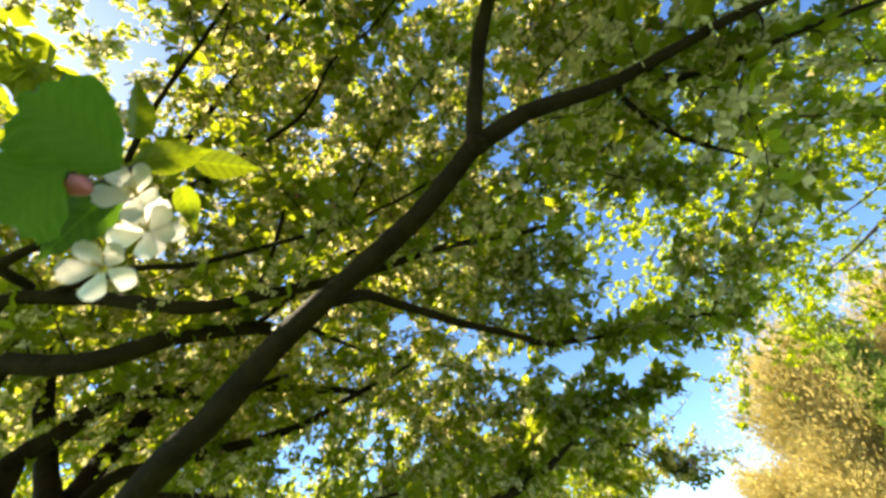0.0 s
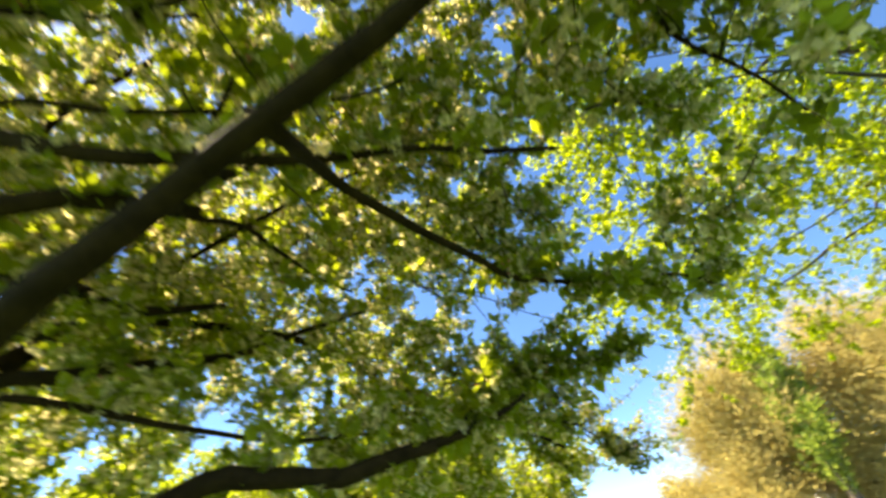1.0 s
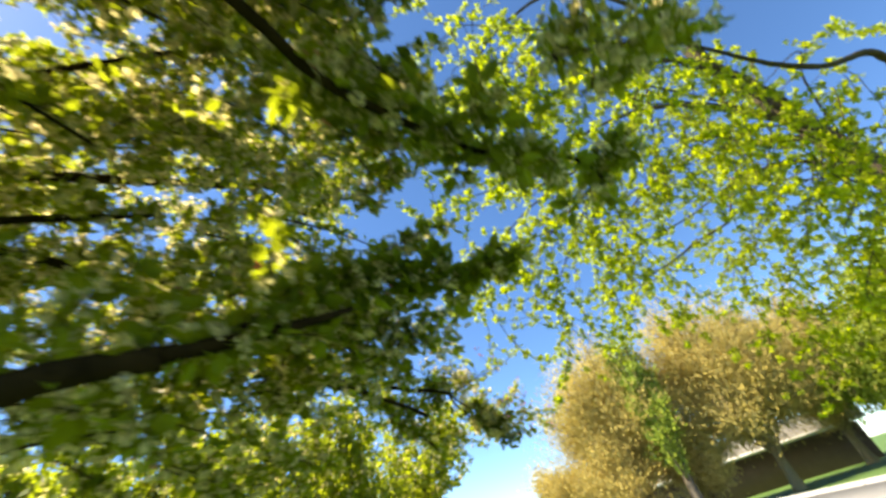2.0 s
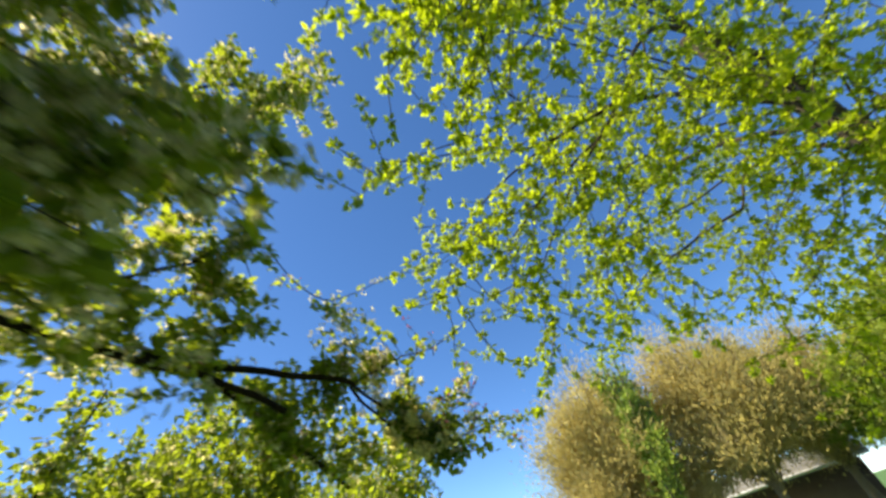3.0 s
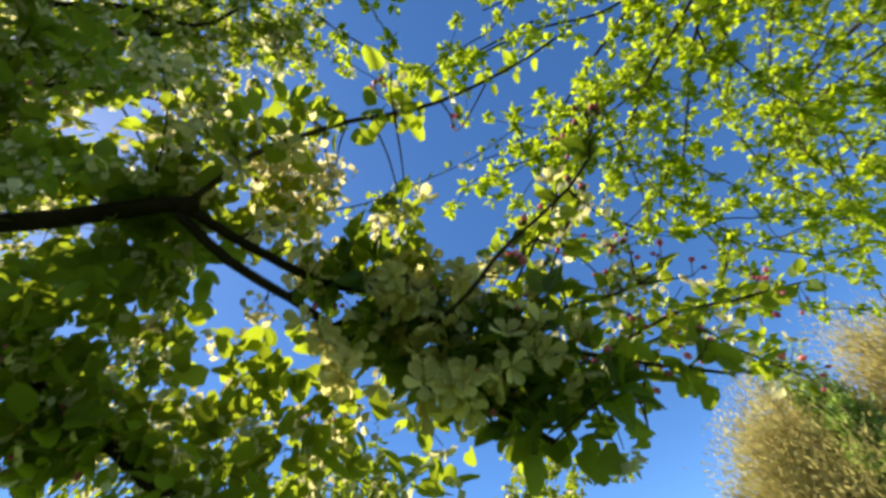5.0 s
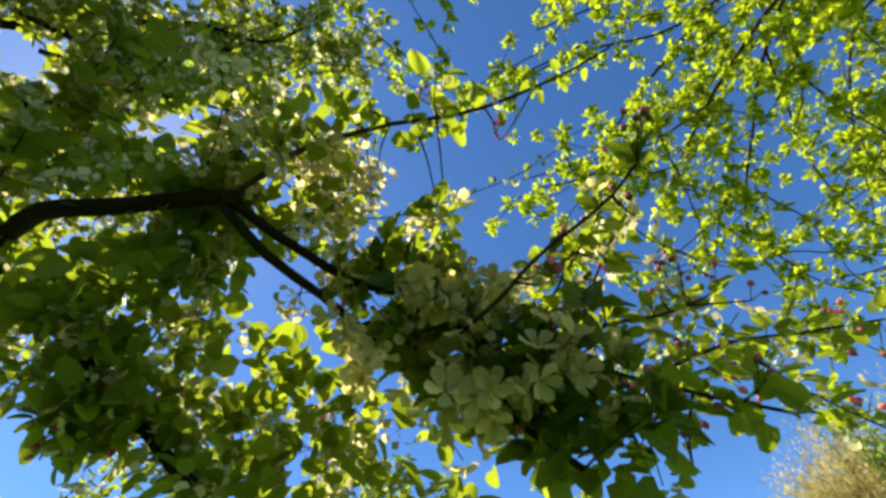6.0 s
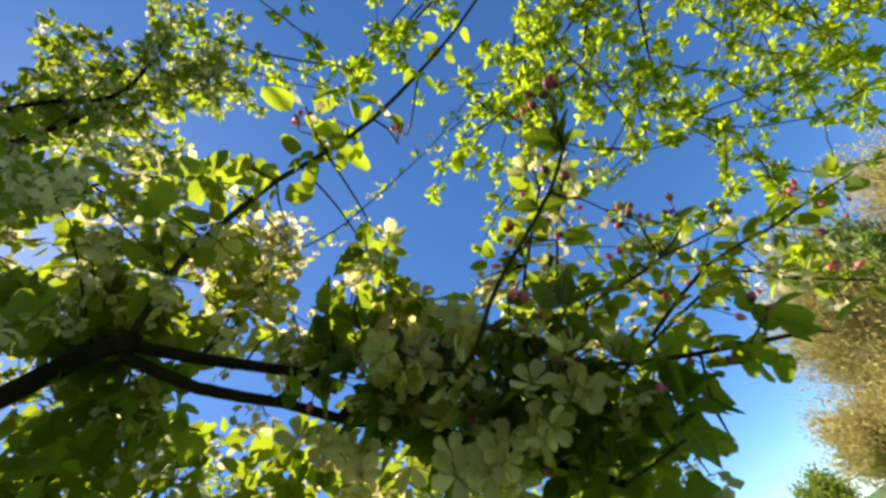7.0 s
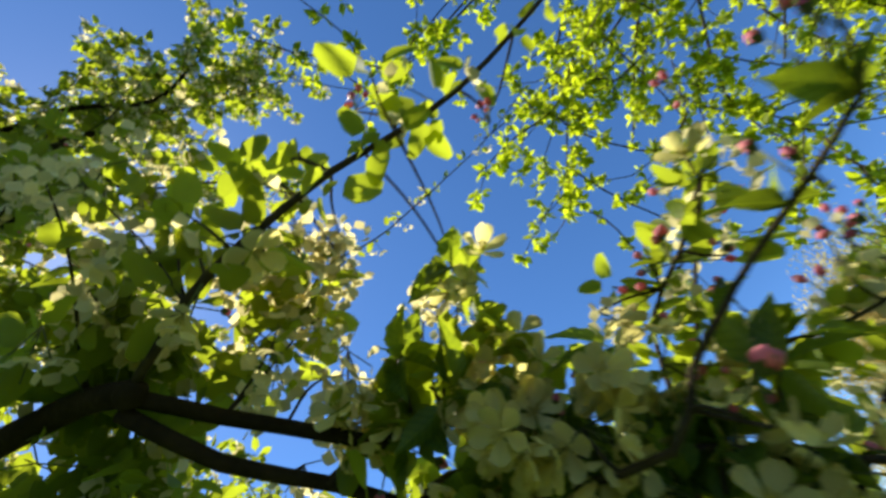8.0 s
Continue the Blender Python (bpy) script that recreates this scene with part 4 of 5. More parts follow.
def rosette(g, x, y, z, n):
    """A few well grown leaves round one spur."""
    hold(g, x, y, z)
    axis = unit(g.rng.normal(0, 0.8, 3) + np.array((0, 0, 0.5)))
    side = unit(np.cross(axis, (0.3, 0.8, 0.5)))
    other = np.cross(axis, side)
    for k in range(n):
        a = 2 * math.pi * k / n + g.rng.normal(0, 0.3)
        d = unit(side * math.cos(a) + other * math.sin(a) + axis * 0.45 + g.rng.normal(0, 0.25, 3))
        m = turn_to(d, unit(np.array((-0.1, 0.1, 1.0)) + g.rng.normal(0, 0.4, 3)))
        ln = 0.036 * g.rng.uniform(0.75, 1.2)
        g.leaves.append((m * ln * np.array((1.05, 1, 1)), np.array((x, y, z)) + d * 0.004))


def bud_cluster(g, x, y, z, n, swell=1.0):
    """Pink buds on green stalks from one point."""
    hold(g, x - 0.006, y, z - 0.014)
    for _ in range(n):
        d = unit(g.rng.normal(0, 0.6, 3) + np.array((0.2, 0.0, 0.6)))
        p = np.array((x, y, z)) + d * 0.012 * g.rng.uniform(0.4, 1.2)
        g.buds.append((turn_to(d, (0, 1, 0)), p, 0.008 * swell * g.rng.uniform(0.75, 1.25)))
        g.stalks.add(*tube(np.array([(x - 0.006, y, z - 0.014), p]), 0.0007, 0.0006, 3))


for place in ((0.43, 3.04, 2.31, 14), (0.39, 3.04, 2.3, 10), (0.45, 3.07, 2.31, 10), (0.39, 3.09, 2.27, 10), (0.49, 3.14, 2.13, 12), (0.49, 3.16, 2.11, 9),
              (0.48, 3.18, 2.28, 5), (0.59, 3.25, 2.18, 3), (0.3, 2.95, 2.3, 8), (0.72, 3.19, 2.08, 6),
              (0.55, 3.14, 2.09, 7), (0.42, 3.08, 2.05, 3), (0.39, 3.04, 2.2, 8), (0.53, 3.12, 2.06, 10), (0.5, 3.1, 2.09, 9), (0.487, 3.137, 2.238, 6),
              (0.562, 3.143, 1.993, 7), (0.591, 3.145, 1.996, 6), (0.529, 3.139, 1.987, 7), (0.428, 3.096, 2.045, 6), (0.438, 3.107, 2.018, 6), (0.623, 3.154, 2.001, 4), (0.489, 3.133, 1.994, 6),
              (0.419, 3.021, 2.278, 8), (0.418, 3.052, 2.275, 8), (0.443, 3.075, 2.284, 6), (0.399, 3.006, 2.263, 6), (0.414, 3.093, 2.202, 8), (0.392, 3.089, 2.19, 6), (0.412, 3.098, 2.145, 6),
              (0.495, 3.133, 2.13, 7), (0.495, 3.137, 2.101, 7), (0.491, 3.139, 2.157, 5), (0.305, 2.948, 2.279, 6), (0.293, 2.937, 2.243, 6), (0.323, 2.878, 2.36, 6), (0.354, 2.903, 2.32, 6), (0.279, 2.918, 2.288, 6), (0.585, 3.169, 2.139, 3), (0.523, 3.154, 2.18, 4),
              (0.59, 3.163, 2.079, 4), (0.342, 3.11, 2.154, 6), (0.478, 3.129, 2.227, 3), (0.497, 3.147, 2.213, 3)):
    blossom_cluster(NEAR, *place)
for place in ((0.37, 2.97, 2.32, 6), (0.46, 3.01, 2.36, 5), (0.41, 2.98, 2.38, 5), (0.51, 3.17, 2.29, 6), 
              (0.61, 3.2, 2.18, 5), (0.67, 3.16, 2.12, 5), (0.46, 3.11, 2.15, 6), (0.58, 3.17, 2.06, 5), (0.67, 3.21, 2.07, 6),
              (0.63, 3.15, 2.05, 5), (0.76, 3.22, 2.08, 5), (0.74, 3.2, 1.97, 4), (0.76, 3.21, 1.94, 2),
              (0.57, 2.97, 2.29, 4), (0.56, 3.17, 2.05, 7), (0.46, 3.08, 2.16, 7), (0.61, 3.2, 1.98, 7), (0.524, 3.08, 2.196, 4),
              (0.399, 2.956, 2.291, 5), (0.39, 2.975, 2.27, 5), (0.438, 2.966, 2.328, 4), (0.478, 2.997, 2.352, 5)):
    rosette(NEAR, *place)
for place in ((0.718, 3.021, 2.113, 3), (0.709, 3.029, 2.113, 1), (0.694, 3.078, 2.105, 2), (0.698, 3.085, 2.09, 1), (0.732, 3.157, 2.081, 3), (0.606, 3.168, 2.059, 2),
              (0.738, 3.112, 2.221, 3), (0.649, 3.189, 2.183, 3), (0.687, 3.168, 2.193, 2), (0.545, 3.019, 2.416, 3), (0.638, 3.106, 2.383, 3), (0.478, 3.132, 2.143, 1),
              (0.729, 3.176, 2.1, 4), (0.656, 3.17, 2.107, 2), (0.775, 3.209, 2.09, 3), (0.749, 3.218, 2.112, 2), (0.708, 3.209, 2.088, 2), (0.733, 3.196, 1.974, 2),
              (0.79, 3.205, 2.063, 2), (0.667, 3.23, 1.945, 2), (0.642, 3.137, 2.136, 3), (0.707, 3.011, 2.095, 3), (0.621, 3.051, 2.277, 3), (0.546, 3.001, 2.358, 4), (0.648, 3.228, 2.001, 2),
              (0.633, 3.104, 1.934, 1), (0.592, 3.066, 2.035, 1, 1.5), (0.597, 3.068, 2.028, 1, 1.3)):
    bud_cluster(NEAR, *place)


def knot(place, r, seed):
    """A swollen joint where branches part."""
    bm = bmesh.new()
    bmesh.ops.create_icosphere(bm, subdivisions=2, radius=r)
    rng = random.Random(seed)
    for v in bm.verts:
        v.co = v.co * rng.uniform(0.88, 1.12) + Vector(place)
    me = bpy.data.meshes.new("knot")
    bm.to_mesh(me)
    bm.free()
    me.materials.append(crab_bark)
    for p in me.polygons:
        p.use_smooth = True
    part("knot", me, crab_bark, crab)


knot((0.329, 2.986, 2.19), 0.0095, 4)
knot((0.05, 0.39, 2.125), 0.0185, 5)
knot((0.421, 3.126, 2.093), 0.0055, 6)

# ---- the twig with open blossoms close to the start ----
limb("limb", crab, [(-0.5, 0.15, 2.3), (-0.3, 0.09, 1.9), (-0.193, 0.074, 1.792), (-0.132, 0.067, 1.768), (-0.102, 0.062, 1.754), (-0.094, 0.058, 1.748)], 0.004, 0.0015, crab_twig, 60, 6)
START = Growth(31, 0.05)
for base, d, size, up in (((-0.099, 0.056, 1.745), (0.025, -0.047, -0.034), 0.066, (-0.106, 0.05, 0.134)), ((-0.090, 0.039, 1.718), (0.009, -0.012, -0.046), 0.05, (-0.106, 0.02, 0.101)),
                          ((-0.095, 0.057, 1.747), (0.021, 0.012, 0.010), 0.027, (-0.09, 0.062, 0.158)), ((-0.083, 0.070, 1.757), (0.015, 0.018, 0.007), 0.026, (-0.096, 0.078, 0.166)),
                          ((-0.091, 0.051, 1.753), (0.013, -0.012, 0.011), 0.022, (-0.04, 0.12, 0.1)), ((-0.091, 0.074, 1.750), (-0.007, 0.016, -0.006), 0.02, (-0.114, 0.081, 0.153)),
                          ((-0.105, 0.06, 1.742), (-0.03, 0.0, -0.03), 0.035, (-0.1, 0.03, 0.15))):
    START.leaves.append((turn_to(d, up) * size, np.array(base)))
# leaf tufts added towards the sun, to shade the large leaves of the twig
tuft(G, (-0.5, 0.085, 2.29), (0.06, 0.035, 0.05), 12, flower=0.1)
tuft(G, (-0.6, 0.09, 2.43), (0.07, 0.04, 0.05), 10, flower=0.1)


# single leaves, blossoms and buds of the near branch
leaf_me = shared("leaf", fine_leaf_shape(9, 0.5, 0.04), crab_leaf_one)
shaded_leaf_me = shared("leaf", fine_leaf_shape(18, 0.55, 0.02, False), shaded_leaf)
young_leaf_me = shared("leaf", fine_leaf_shape(16, 0.5, 0.02, False), crab_leaf_one)
petal_me = shared("petal", PETAL, petal_one)
curled_petal_me = shared("petal", petal_shape(0.45, 0.07), petal_one)
start_petal_me = shared("petal", PETAL, petal_start)
bud_me = shared("flower_bud", BUD, bud_one)
calyx_me = shared("calyx", calyx_shape(), green_twig)


def stamen_mesh():
    b = Bundle()
    rng = np.random.default_rng(9)
    for _ in range(9):
        d = unit(np.array((rng.normal(0, 0.35), rng.normal(0, 0.35), 1.0)))
        b.add(*tube(np.array([np.zeros(3), d * 0.4, d * 0.46]), 0.018, 0.035, 3))
    return shared("stamens", b.data(), stamen_yellow)


stamen_me = stamen_mesh()


def to_matrix(m, p, size=1.0):
    out = Matrix(((*(m[0] * size), p[0]), (*(m[1] * size), p[1]), (*(m[2] * size), p[2]), (0, 0, 0, 1)))
    return out


def single_blossom(parent, m, p, size, rng, petal=None):
    f = part("blossom", stamen_me, stamen_yellow, parent, "open white blossom with yellow stamens", to_matrix(m, p, size))
    for k in range(5):
        a = 2 * math.pi * k / 5 + rng.normal(0, 0.07)
        d = unit(np.array((math.cos(a), math.sin(a), rng.uniform(0.02, 0.4))))
        part("petal", petal or (petal_me if rng.random() < 0.6 else curled_petal_me), petal_one, f, "", to_matrix(turn_to(d, (0, 0, 1)), d * 0.08, rng.uniform(0.9, 1.1)))
    return f


def single_bud(parent, m, p, size):
    b = part("flower_bud", bud_me, bud_one, parent, "", to_matrix(m, p, size))
    part("calyx", calyx_me, green_twig, b, "green calyx")


# few leaves grow towards the sun and along the underside of the near limb
THIN = [(*SUN_GAP, 0.05), ((0.0, 2.96, 2.28), (0.31, 2.975, 2.18), 0.04), ((0.05, 2.95, 2.24), (0.33, 2.965, 2.15), 0.035)]


def finish(g, parent, near_leaves, near_flowers, near_buds, focus, leaf=LEAF, petal=SMALL_PETAL):
    """The pieces closest to the focus become parts of their own, the rest one mesh each."""
    clear = lambda items: [it for it in items if all(seg_dist(np.asarray(it[1]), a, b) > r for a, b, r in THIN)]
    g.leaves, g.flowers = clear(g.leaves), clear(g.flowers)
    key = lambda it: np.linalg.norm(np.asarray(it[1]) - np.array(focus))
    g.leaves.sort(key=key)
    g.flowers.sort(key=key)
    g.buds.sort(key=key)
    for m, p in g.leaves[:near_leaves]:
        part("leaf", leaf_me, crab_leaf_one, parent, "", to_matrix(m, p))
    for m, p, size in g.flowers[:near_flowers]:
        single_blossom(parent, m, p, size, g.rng)
    for m, p, size in g.buds[:near_buds]:
        single_bud(parent, m, p, size)
    g.leaf_mesh("foliage", g.leaves[near_leaves:], leaf, crab_leaf, parent, "green crabapple leaves lit from above")
    g.leaf_mesh("blossom_mass", g.petal_items(g.flowers[near_flowers:]), petal, petal_white, parent, "white crabapple petals")
    g.leaf_mesh("bud_mass", [(m * s, p) for m, p, s in g.buds[near_buds:]], BUD, bud_pink, parent, "pink unopened buds")
    g.twigs.make("twig_mass", crab_twig, parent, "thin brown twigs", "stuff")
    g.stalks.make("stalk_mass", green_twig, parent, "thin green flower stalks", "stuff")


rng0 = np.random.default_rng(41)
for k, (m, p) in enumerate(START.leaves):
    # the large leaves take the copy with shade in its colour
    dark = k in (0, 1, 6)
    part("leaf", shaded_leaf_me if dark else young_leaf_me, None, crab, "large green leaf darkened as in shade" if dark else "", to_matrix(m, p))
for place, face in (((-0.100, 0.065, 1.740), (0.3, -0.7, -0.5)), ((-0.107, 0.078, 1.735), (0.5, -0.5, -0.6)), ((-0.118, 0.075, 1.718), (0.3, -0.6, -0.65)), ((-0.112, 0.080, 1.741), (0.7, -0.4, -0.4))):
    single_blossom(crab, turn_to(unit(np.cross(face, (0.2, 1, 0.3))), face), np.array(place), 0.0125, rng0, start_petal_me)
single_bud(crab, turn_to((0.5, 0.4, -0.3), (0, 1, 0)), np.array((-0.095, 0.041, 1.718)), 0.010)
finish(NEAR, crab, 290, 190, 90, (0.58, 2.95, 2.0), petal=plain_petal_shape())
finish(G, crab, 0, 0, 0, (0, 0.8, 2.0), SMALL_LEAF, mid_petal_shape())
CROWN.finish(crab, crab_leaf, petal_white, crab_twig, ("green crabapple leaves lit from above", "white crabapple petals", "thin brown twigs"))
root_at(crab, TRUNK)

# ---- the pale green tree whose branches hang over the clearing ----
hanging = tree("weeping_tree", "tall tree with hanging branches of fresh yellow-green leaves", "tree")
Y = Growth(51, 0.041, spread=0.9)
limb("trunk", hanging, [(6.6, 4.2, -0.05), (6.55, 4.2, 1.5), (6.4, 4.1, 3.0), (6.3, 4.2, 5.0), (6.1, 4.3, 7.5)], 0.24, 0.09, hanging_bark, 61, 14, 0.12, "grey-brown tree trunk")
limb("limb", hanging, [(6.45, 4.1, 2.6), (5.4, 3.0, 3.5), (4.18, 2.33, 3.69), (3.34, 2.22, 3.52), (2.84, 2.15, 3.54), (2.36, 2.10, 3.79), (1.92, 2.14, 4.00)], 0.06, 0.006, hanging_bark, 62)
limb("limb", hanging, [(6.4, 4.1, 3.0), (5.4, 3.2, 3.4), (4.46, 2.95, 3.55), (4.43, 3.39, 3.63), (4.43, 4.13, 3.93)], 0.02, 0.005, hanging_bark, 63)
arch_a = limb("limb", hanging, [(6.35, 4.15, 4.3), (5.2, 3.6, 5.4), (4.0, 3.3, 5.6), (3.2, 3.25, 5.0), (2.90, 3.29, 4.49)], 0.06, 0.013, hanging_bark, 64)
arch_b = limb("limb", hanging, [(6.3, 4.2, 5.2), (5.2, 4.6, 6.4), (4.0, 4.9, 6.5), (3.0, 4.9, 5.8)], 0.05, 0.012, hanging_bark, 65)
arch_c = limb("limb", hanging, [(6.2, 4.25, 6.2), (5.0, 3.6, 7.4), (3.6, 3.2, 7.6), (2.4, 3.2, 6.9), (1.6, 3.4, 6.1)], 0.05, 0.01, hanging_bark, 66)
arch_d = limb("limb", hanging, [(6.4, 4.1, 3.6), (5.6, 4.2, 4.4), (4.8, 4.4, 4.4), (4.27, 4.44, 3.86)], 0.04, 0.012, hanging_bark, 67)
arch_e = limb("limb", hanging, [(6.3, 4.2, 4.8), (6.0, 5.4, 6.0), (5.4, 6.4, 6.2), (4.6, 7.0, 5.6)], 0.05, 0.012, hanging_bark, 68)
H = []
H.append(limb("limb", hanging, [(2.90, 3.29, 4.49), (2.66, 3.43, 4.38), (2.18, 3.60, 4.27), (1.78, 3.81, 4.15), (1.48, 3.97, 4.01), (1.28, 4.15, 3.90)], 0.0195, 0.0048, hanging_bark, 70))
H.append(limb("limb", hanging, [(2.75, 3.4, 4.42), (2.57, 3.61, 4.25), (2.25, 3.77, 4.08), (1.94, 3.96, 3.91), (1.64, 4.24, 3.73), (1.46, 4.41, 3.59)], 0.015, 0.0048, hanging_bark, 71))
H.append(limb("limb", hanging, [(2.8, 3.35, 4.44), (2.63, 3.45, 4.26), (2.25, 3.84, 3.97), (2.02, 4.08, 3.69), (1.78, 4.40, 3.33), (1.73, 4.51, 2.93)], 0.0135, 0.0032, hanging_bark, 72))
H.append(limb("limb", hanging, [(4.27, 4.44, 3.86), (3.87, 4.57, 3.77), (3.46, 4.69, 3.63), (3.09, 4.72, 3.51), (2.83, 4.80, 3.33)], 0.0165, 0.0048, hanging_bark, 73))
H.append(limb("limb", hanging, [(2.18, 3.60, 4.27), (1.84, 3.64, 4.21), (1.41, 3.58, 4.19), (1.04, 3.59, 4.17), (0.78, 3.59, 4.16)], 0.009, 0.0032, hanging_bark, 74))
H.append(limb("limb", hanging, [(2.3, 3.5, 4.35), (1.83, 3.42, 4.30), (1.50, 3.37, 4.12), (1.10, 3.33, 3.93)], 0.009, 0.0032, hanging_bark, 75))
H.append(limb("limb", hanging, [(1.9, 4.0, 3.9), (1.60, 4.12, 3.92), (1.28, 4.08, 3.89), (0.86, 4.05, 3.89)], 0.0075, 0.0032, hanging_bark, 76))
H.append(limb("limb", hanging, [(4.6, 4.3, 4.4), (4.22, 3.97, 4.09), (3.68, 4.27, 3.93), (3.24, 4.39, 3.85), (2.82, 4.48, 3.73)], 0.015, 0.0048, hanging_bark, 77))
H.append(limb("limb", hanging, [(3.5, 3.3, 5.3), (3.16, 3.70, 4.23), (2.79, 3.89, 4.05), (2.56, 4.21, 3.73), (2.28, 4.48, 3.21)], 0.012, 0.0032, hanging_bark, 78))
H.append(limb("limb", hanging, [(2.5, 3.7, 4.9), (2.04, 4.02, 4.23), (1.57, 4.05, 3.96), (1.28, 4.07, 3.70), (0.96, 4.25, 3.39)], 0.009, 0.0032, hanging_bark, 79))
H.append(limb("limb", hanging, [(2.25, 3.84, 3.97), (2.49, 4.51, 3.85), (2.53, 4.69, 3.63), (2.66, 4.89, 3.44)], 0.0075, 0.0032, hanging_bark, 80))
H.append(limb("limb", hanging, [(3.87, 4.57, 3.8), (3.49, 5.28, 3.71), (3.10, 5.41, 3.65), (2.87, 5.47, 3.66), (2.69, 5.49, 3.63)], 0.009, 0.0032, hanging_bark, 81))
H.append(limb("limb", hanging, [(1.5, 3.6, 4.4), (1.11, 3.61, 4.30), (0.83, 3.57, 4.14), (0.66, 3.48, 4.08)], 0.0075, 0.0024, hanging_bark, 82))
H.append(limb("limb", hanging, [(1.4, 3.95, 3.75), (1.12, 3.91, 3.48), (0.90, 3.87, 3.44), (0.68, 3.84, 3.37)], 0.006, 0.0024, hanging_bark, 83))
for k, ln in enumerate(H):
    Y.dress(ln, 0.14, 0.2, 11, 0.11, 0.6, -0.7, 0.7, side=0.4, begin=0.42 if k < 3 else 0.1)


VEIL = Mass([Spray(400 + k, 0.041, 0.9, 17, 0.165, 0.3, 0.0, 2, r=0.0055) for k in range(10)], 79)


def veil_along(mass, line, count, spread, begin=0.0, lean=(-0.35, 0.1, -0.6)):
    """Hanging sprays round a branch."""
    rng = mass.rng
    for _ in range(count):
        i = rng.integers(int(begin * (len(line) - 2)), len(line) - 1)
        p = line[i] + rng.normal(0, spread, 3)
        d = unit(np.array(lean) + rng.normal(0, 0.25, 3) + unit(line[i + 1] - line[i]) * 0.5)
        mass.lay(p, d, rng.uniform(0.7, 1.15))


for ln in H:
    veil_along(VEIL, ln, 1 + int(len(ln) * 0.05), 0.04, 0.05, (-0.05, 0.05, -0.8))
for ln in (H[2], H[8], H[9]):
    veil_along(VEIL, ln, 8, 0.05, 0.3, (0.0, 0.05, -1.0))
for ln, n in ((arch_a, 18), (arch_b, 16), (arch_c, 18), (arch_d, 16), (arch_e, 14)):
    veil_along(VEIL, ln, n, 0.33, 0.15)
for centre, radii, n in (((4.6, 4.6, 4.6), (1.5, 1.6, 1.1), 20), ((5.0, 4.2, 3.3), (0.9, 0.9, 0.9), 70), ((3.4, 3.4, 4.7), (1.0, 0.6, 0.7), 40), ((3.9, 2.7, 3.7), (1.0, 0.5, 0.6), 36), ((1.75, 2.7, 4.4), (0.4, 0.4, 0.4), 14), ((1.3, 2.5, 4.6), (0.4, 0.35, 0.4), 20)):
    cx, cy, cz = centre
    for side in (-0.45, 0.45):
        limb("limb", hanging, [(6.33, 4.2, min(6.5, cz + 0.5)), ((6.33 + cx) / 2, (4.2 + cy) / 2 + side * 0.5, cz + 0.95), (cx, cy + side * radii[1], cz + radii[2] * 0.7),
                               (cx - radii[0] * 0.9, cy + side * radii[1] * 1.5, cz - 0.1)], 0.018, 0.003, hanging_bark, 90 + int(cx * 7 + side * 3))
    for _ in range(n):
        q = VEIL.rng.uniform(-1, 1, 3)
        VEIL.lay(np.array(centre) + q * np.array(radii), unit(np.array((-0.3, 0.1, -0.8)) + VEIL.rng.normal(0, 0.22, 3)), VEIL.rng.uniform(0.8, 1.2))
Y.leaf_mesh("foliage", Y.leaves, SMALL_LEAF, yellow_leaf, hanging, "fresh yellow-green leaves against the sky")
VEIL.finish(hanging, yellow_leaf, yellow_leaf, hanging_bark, ("fresh yellow-green leaves against the sky", "", "thin hanging twigs"))
Y.twigs.make("twig_mass", hanging_bark, hanging, "thin hanging twigs", "stuff")
root_at(hanging, (6.6, 4.2, 0.0))


# ---- neighbouring crabapples in full sun ----
WIDE_TUFT = tuft_shape()


def neighbour_crab(seed):
    t = tree("crabapple_tree", "sunlit young crabapple tree in white blossom", "tree", group="crabapples on the lawn")
    bush = Mass([Spray(500 + k, 0.055, 0.34, 3, 0.06, 0.0, 0.35) for k in range(6)], seed)
    limb("trunk", t, [(0, 0, -0.05), (0.03, 0.02, 0.6), (0.0, 0.0, 1.3)], 0.1, 0.07, crab_bark, seed, 10, 0.05)
    rng = bush.rng
    for k in range(9):
        a = 2 * math.pi * k / 9 + rng.normal(0, 0.2)
        up = rng.uniform(1.2, 3.0)
        out = rng.uniform(1.2, 1.9)
        ln = limb("limb", t, [(0, 0, rng.uniform(0.9, 1.3)), (0.4 * math.cos(a), 0.4 * math.sin(a), 1.3 + up * 0.3),
                              (out * 0.7 * math.cos(a + 0.2), out * 0.7 * math.sin(a + 0.2), 1.3 + up * 0.7),
                              (out * math.cos(a + 0.3), out * math.sin(a + 0.3), 1.3 + up)], 0.04, 0.008, crab_bark, seed + k, 7)
        for _ in range(36):
            i = rng.integers(len(ln) // 4, len(ln) - 1)
            bush.lay(ln[i] + rng.normal(0, 0.12, 3), unit(unit(ln[i] - np.array((0, 0, 1.0))) + rng.normal(0, 0.6, 3)), rng.uniform(1.1, 1.8))
    bush.finish(t, crab_leaf, petal_white, crab_twig, ("green leaves in full sun", "white petals in full sun", "thin brown twigs"), WIDE_TUFT)
    return t


second = neighbour_crab(101)
second.matrix_basis = pose(-3.2, 6.4, 0)
for x, y, turn, s in ((-0.5, 6.6, 70, 0.85), (-4.6, 3.4, 140, 1.0), (-6.5, 8.5, 200, 1.1), (-2.2, 11.5, 280, 1.1)):
    copy_thing(second, pose(x, y, 0, 0, 0, turn) @ Matrix.Scale(s, 4))


# ---- distant trees ----
TUFT = tuft_shape()

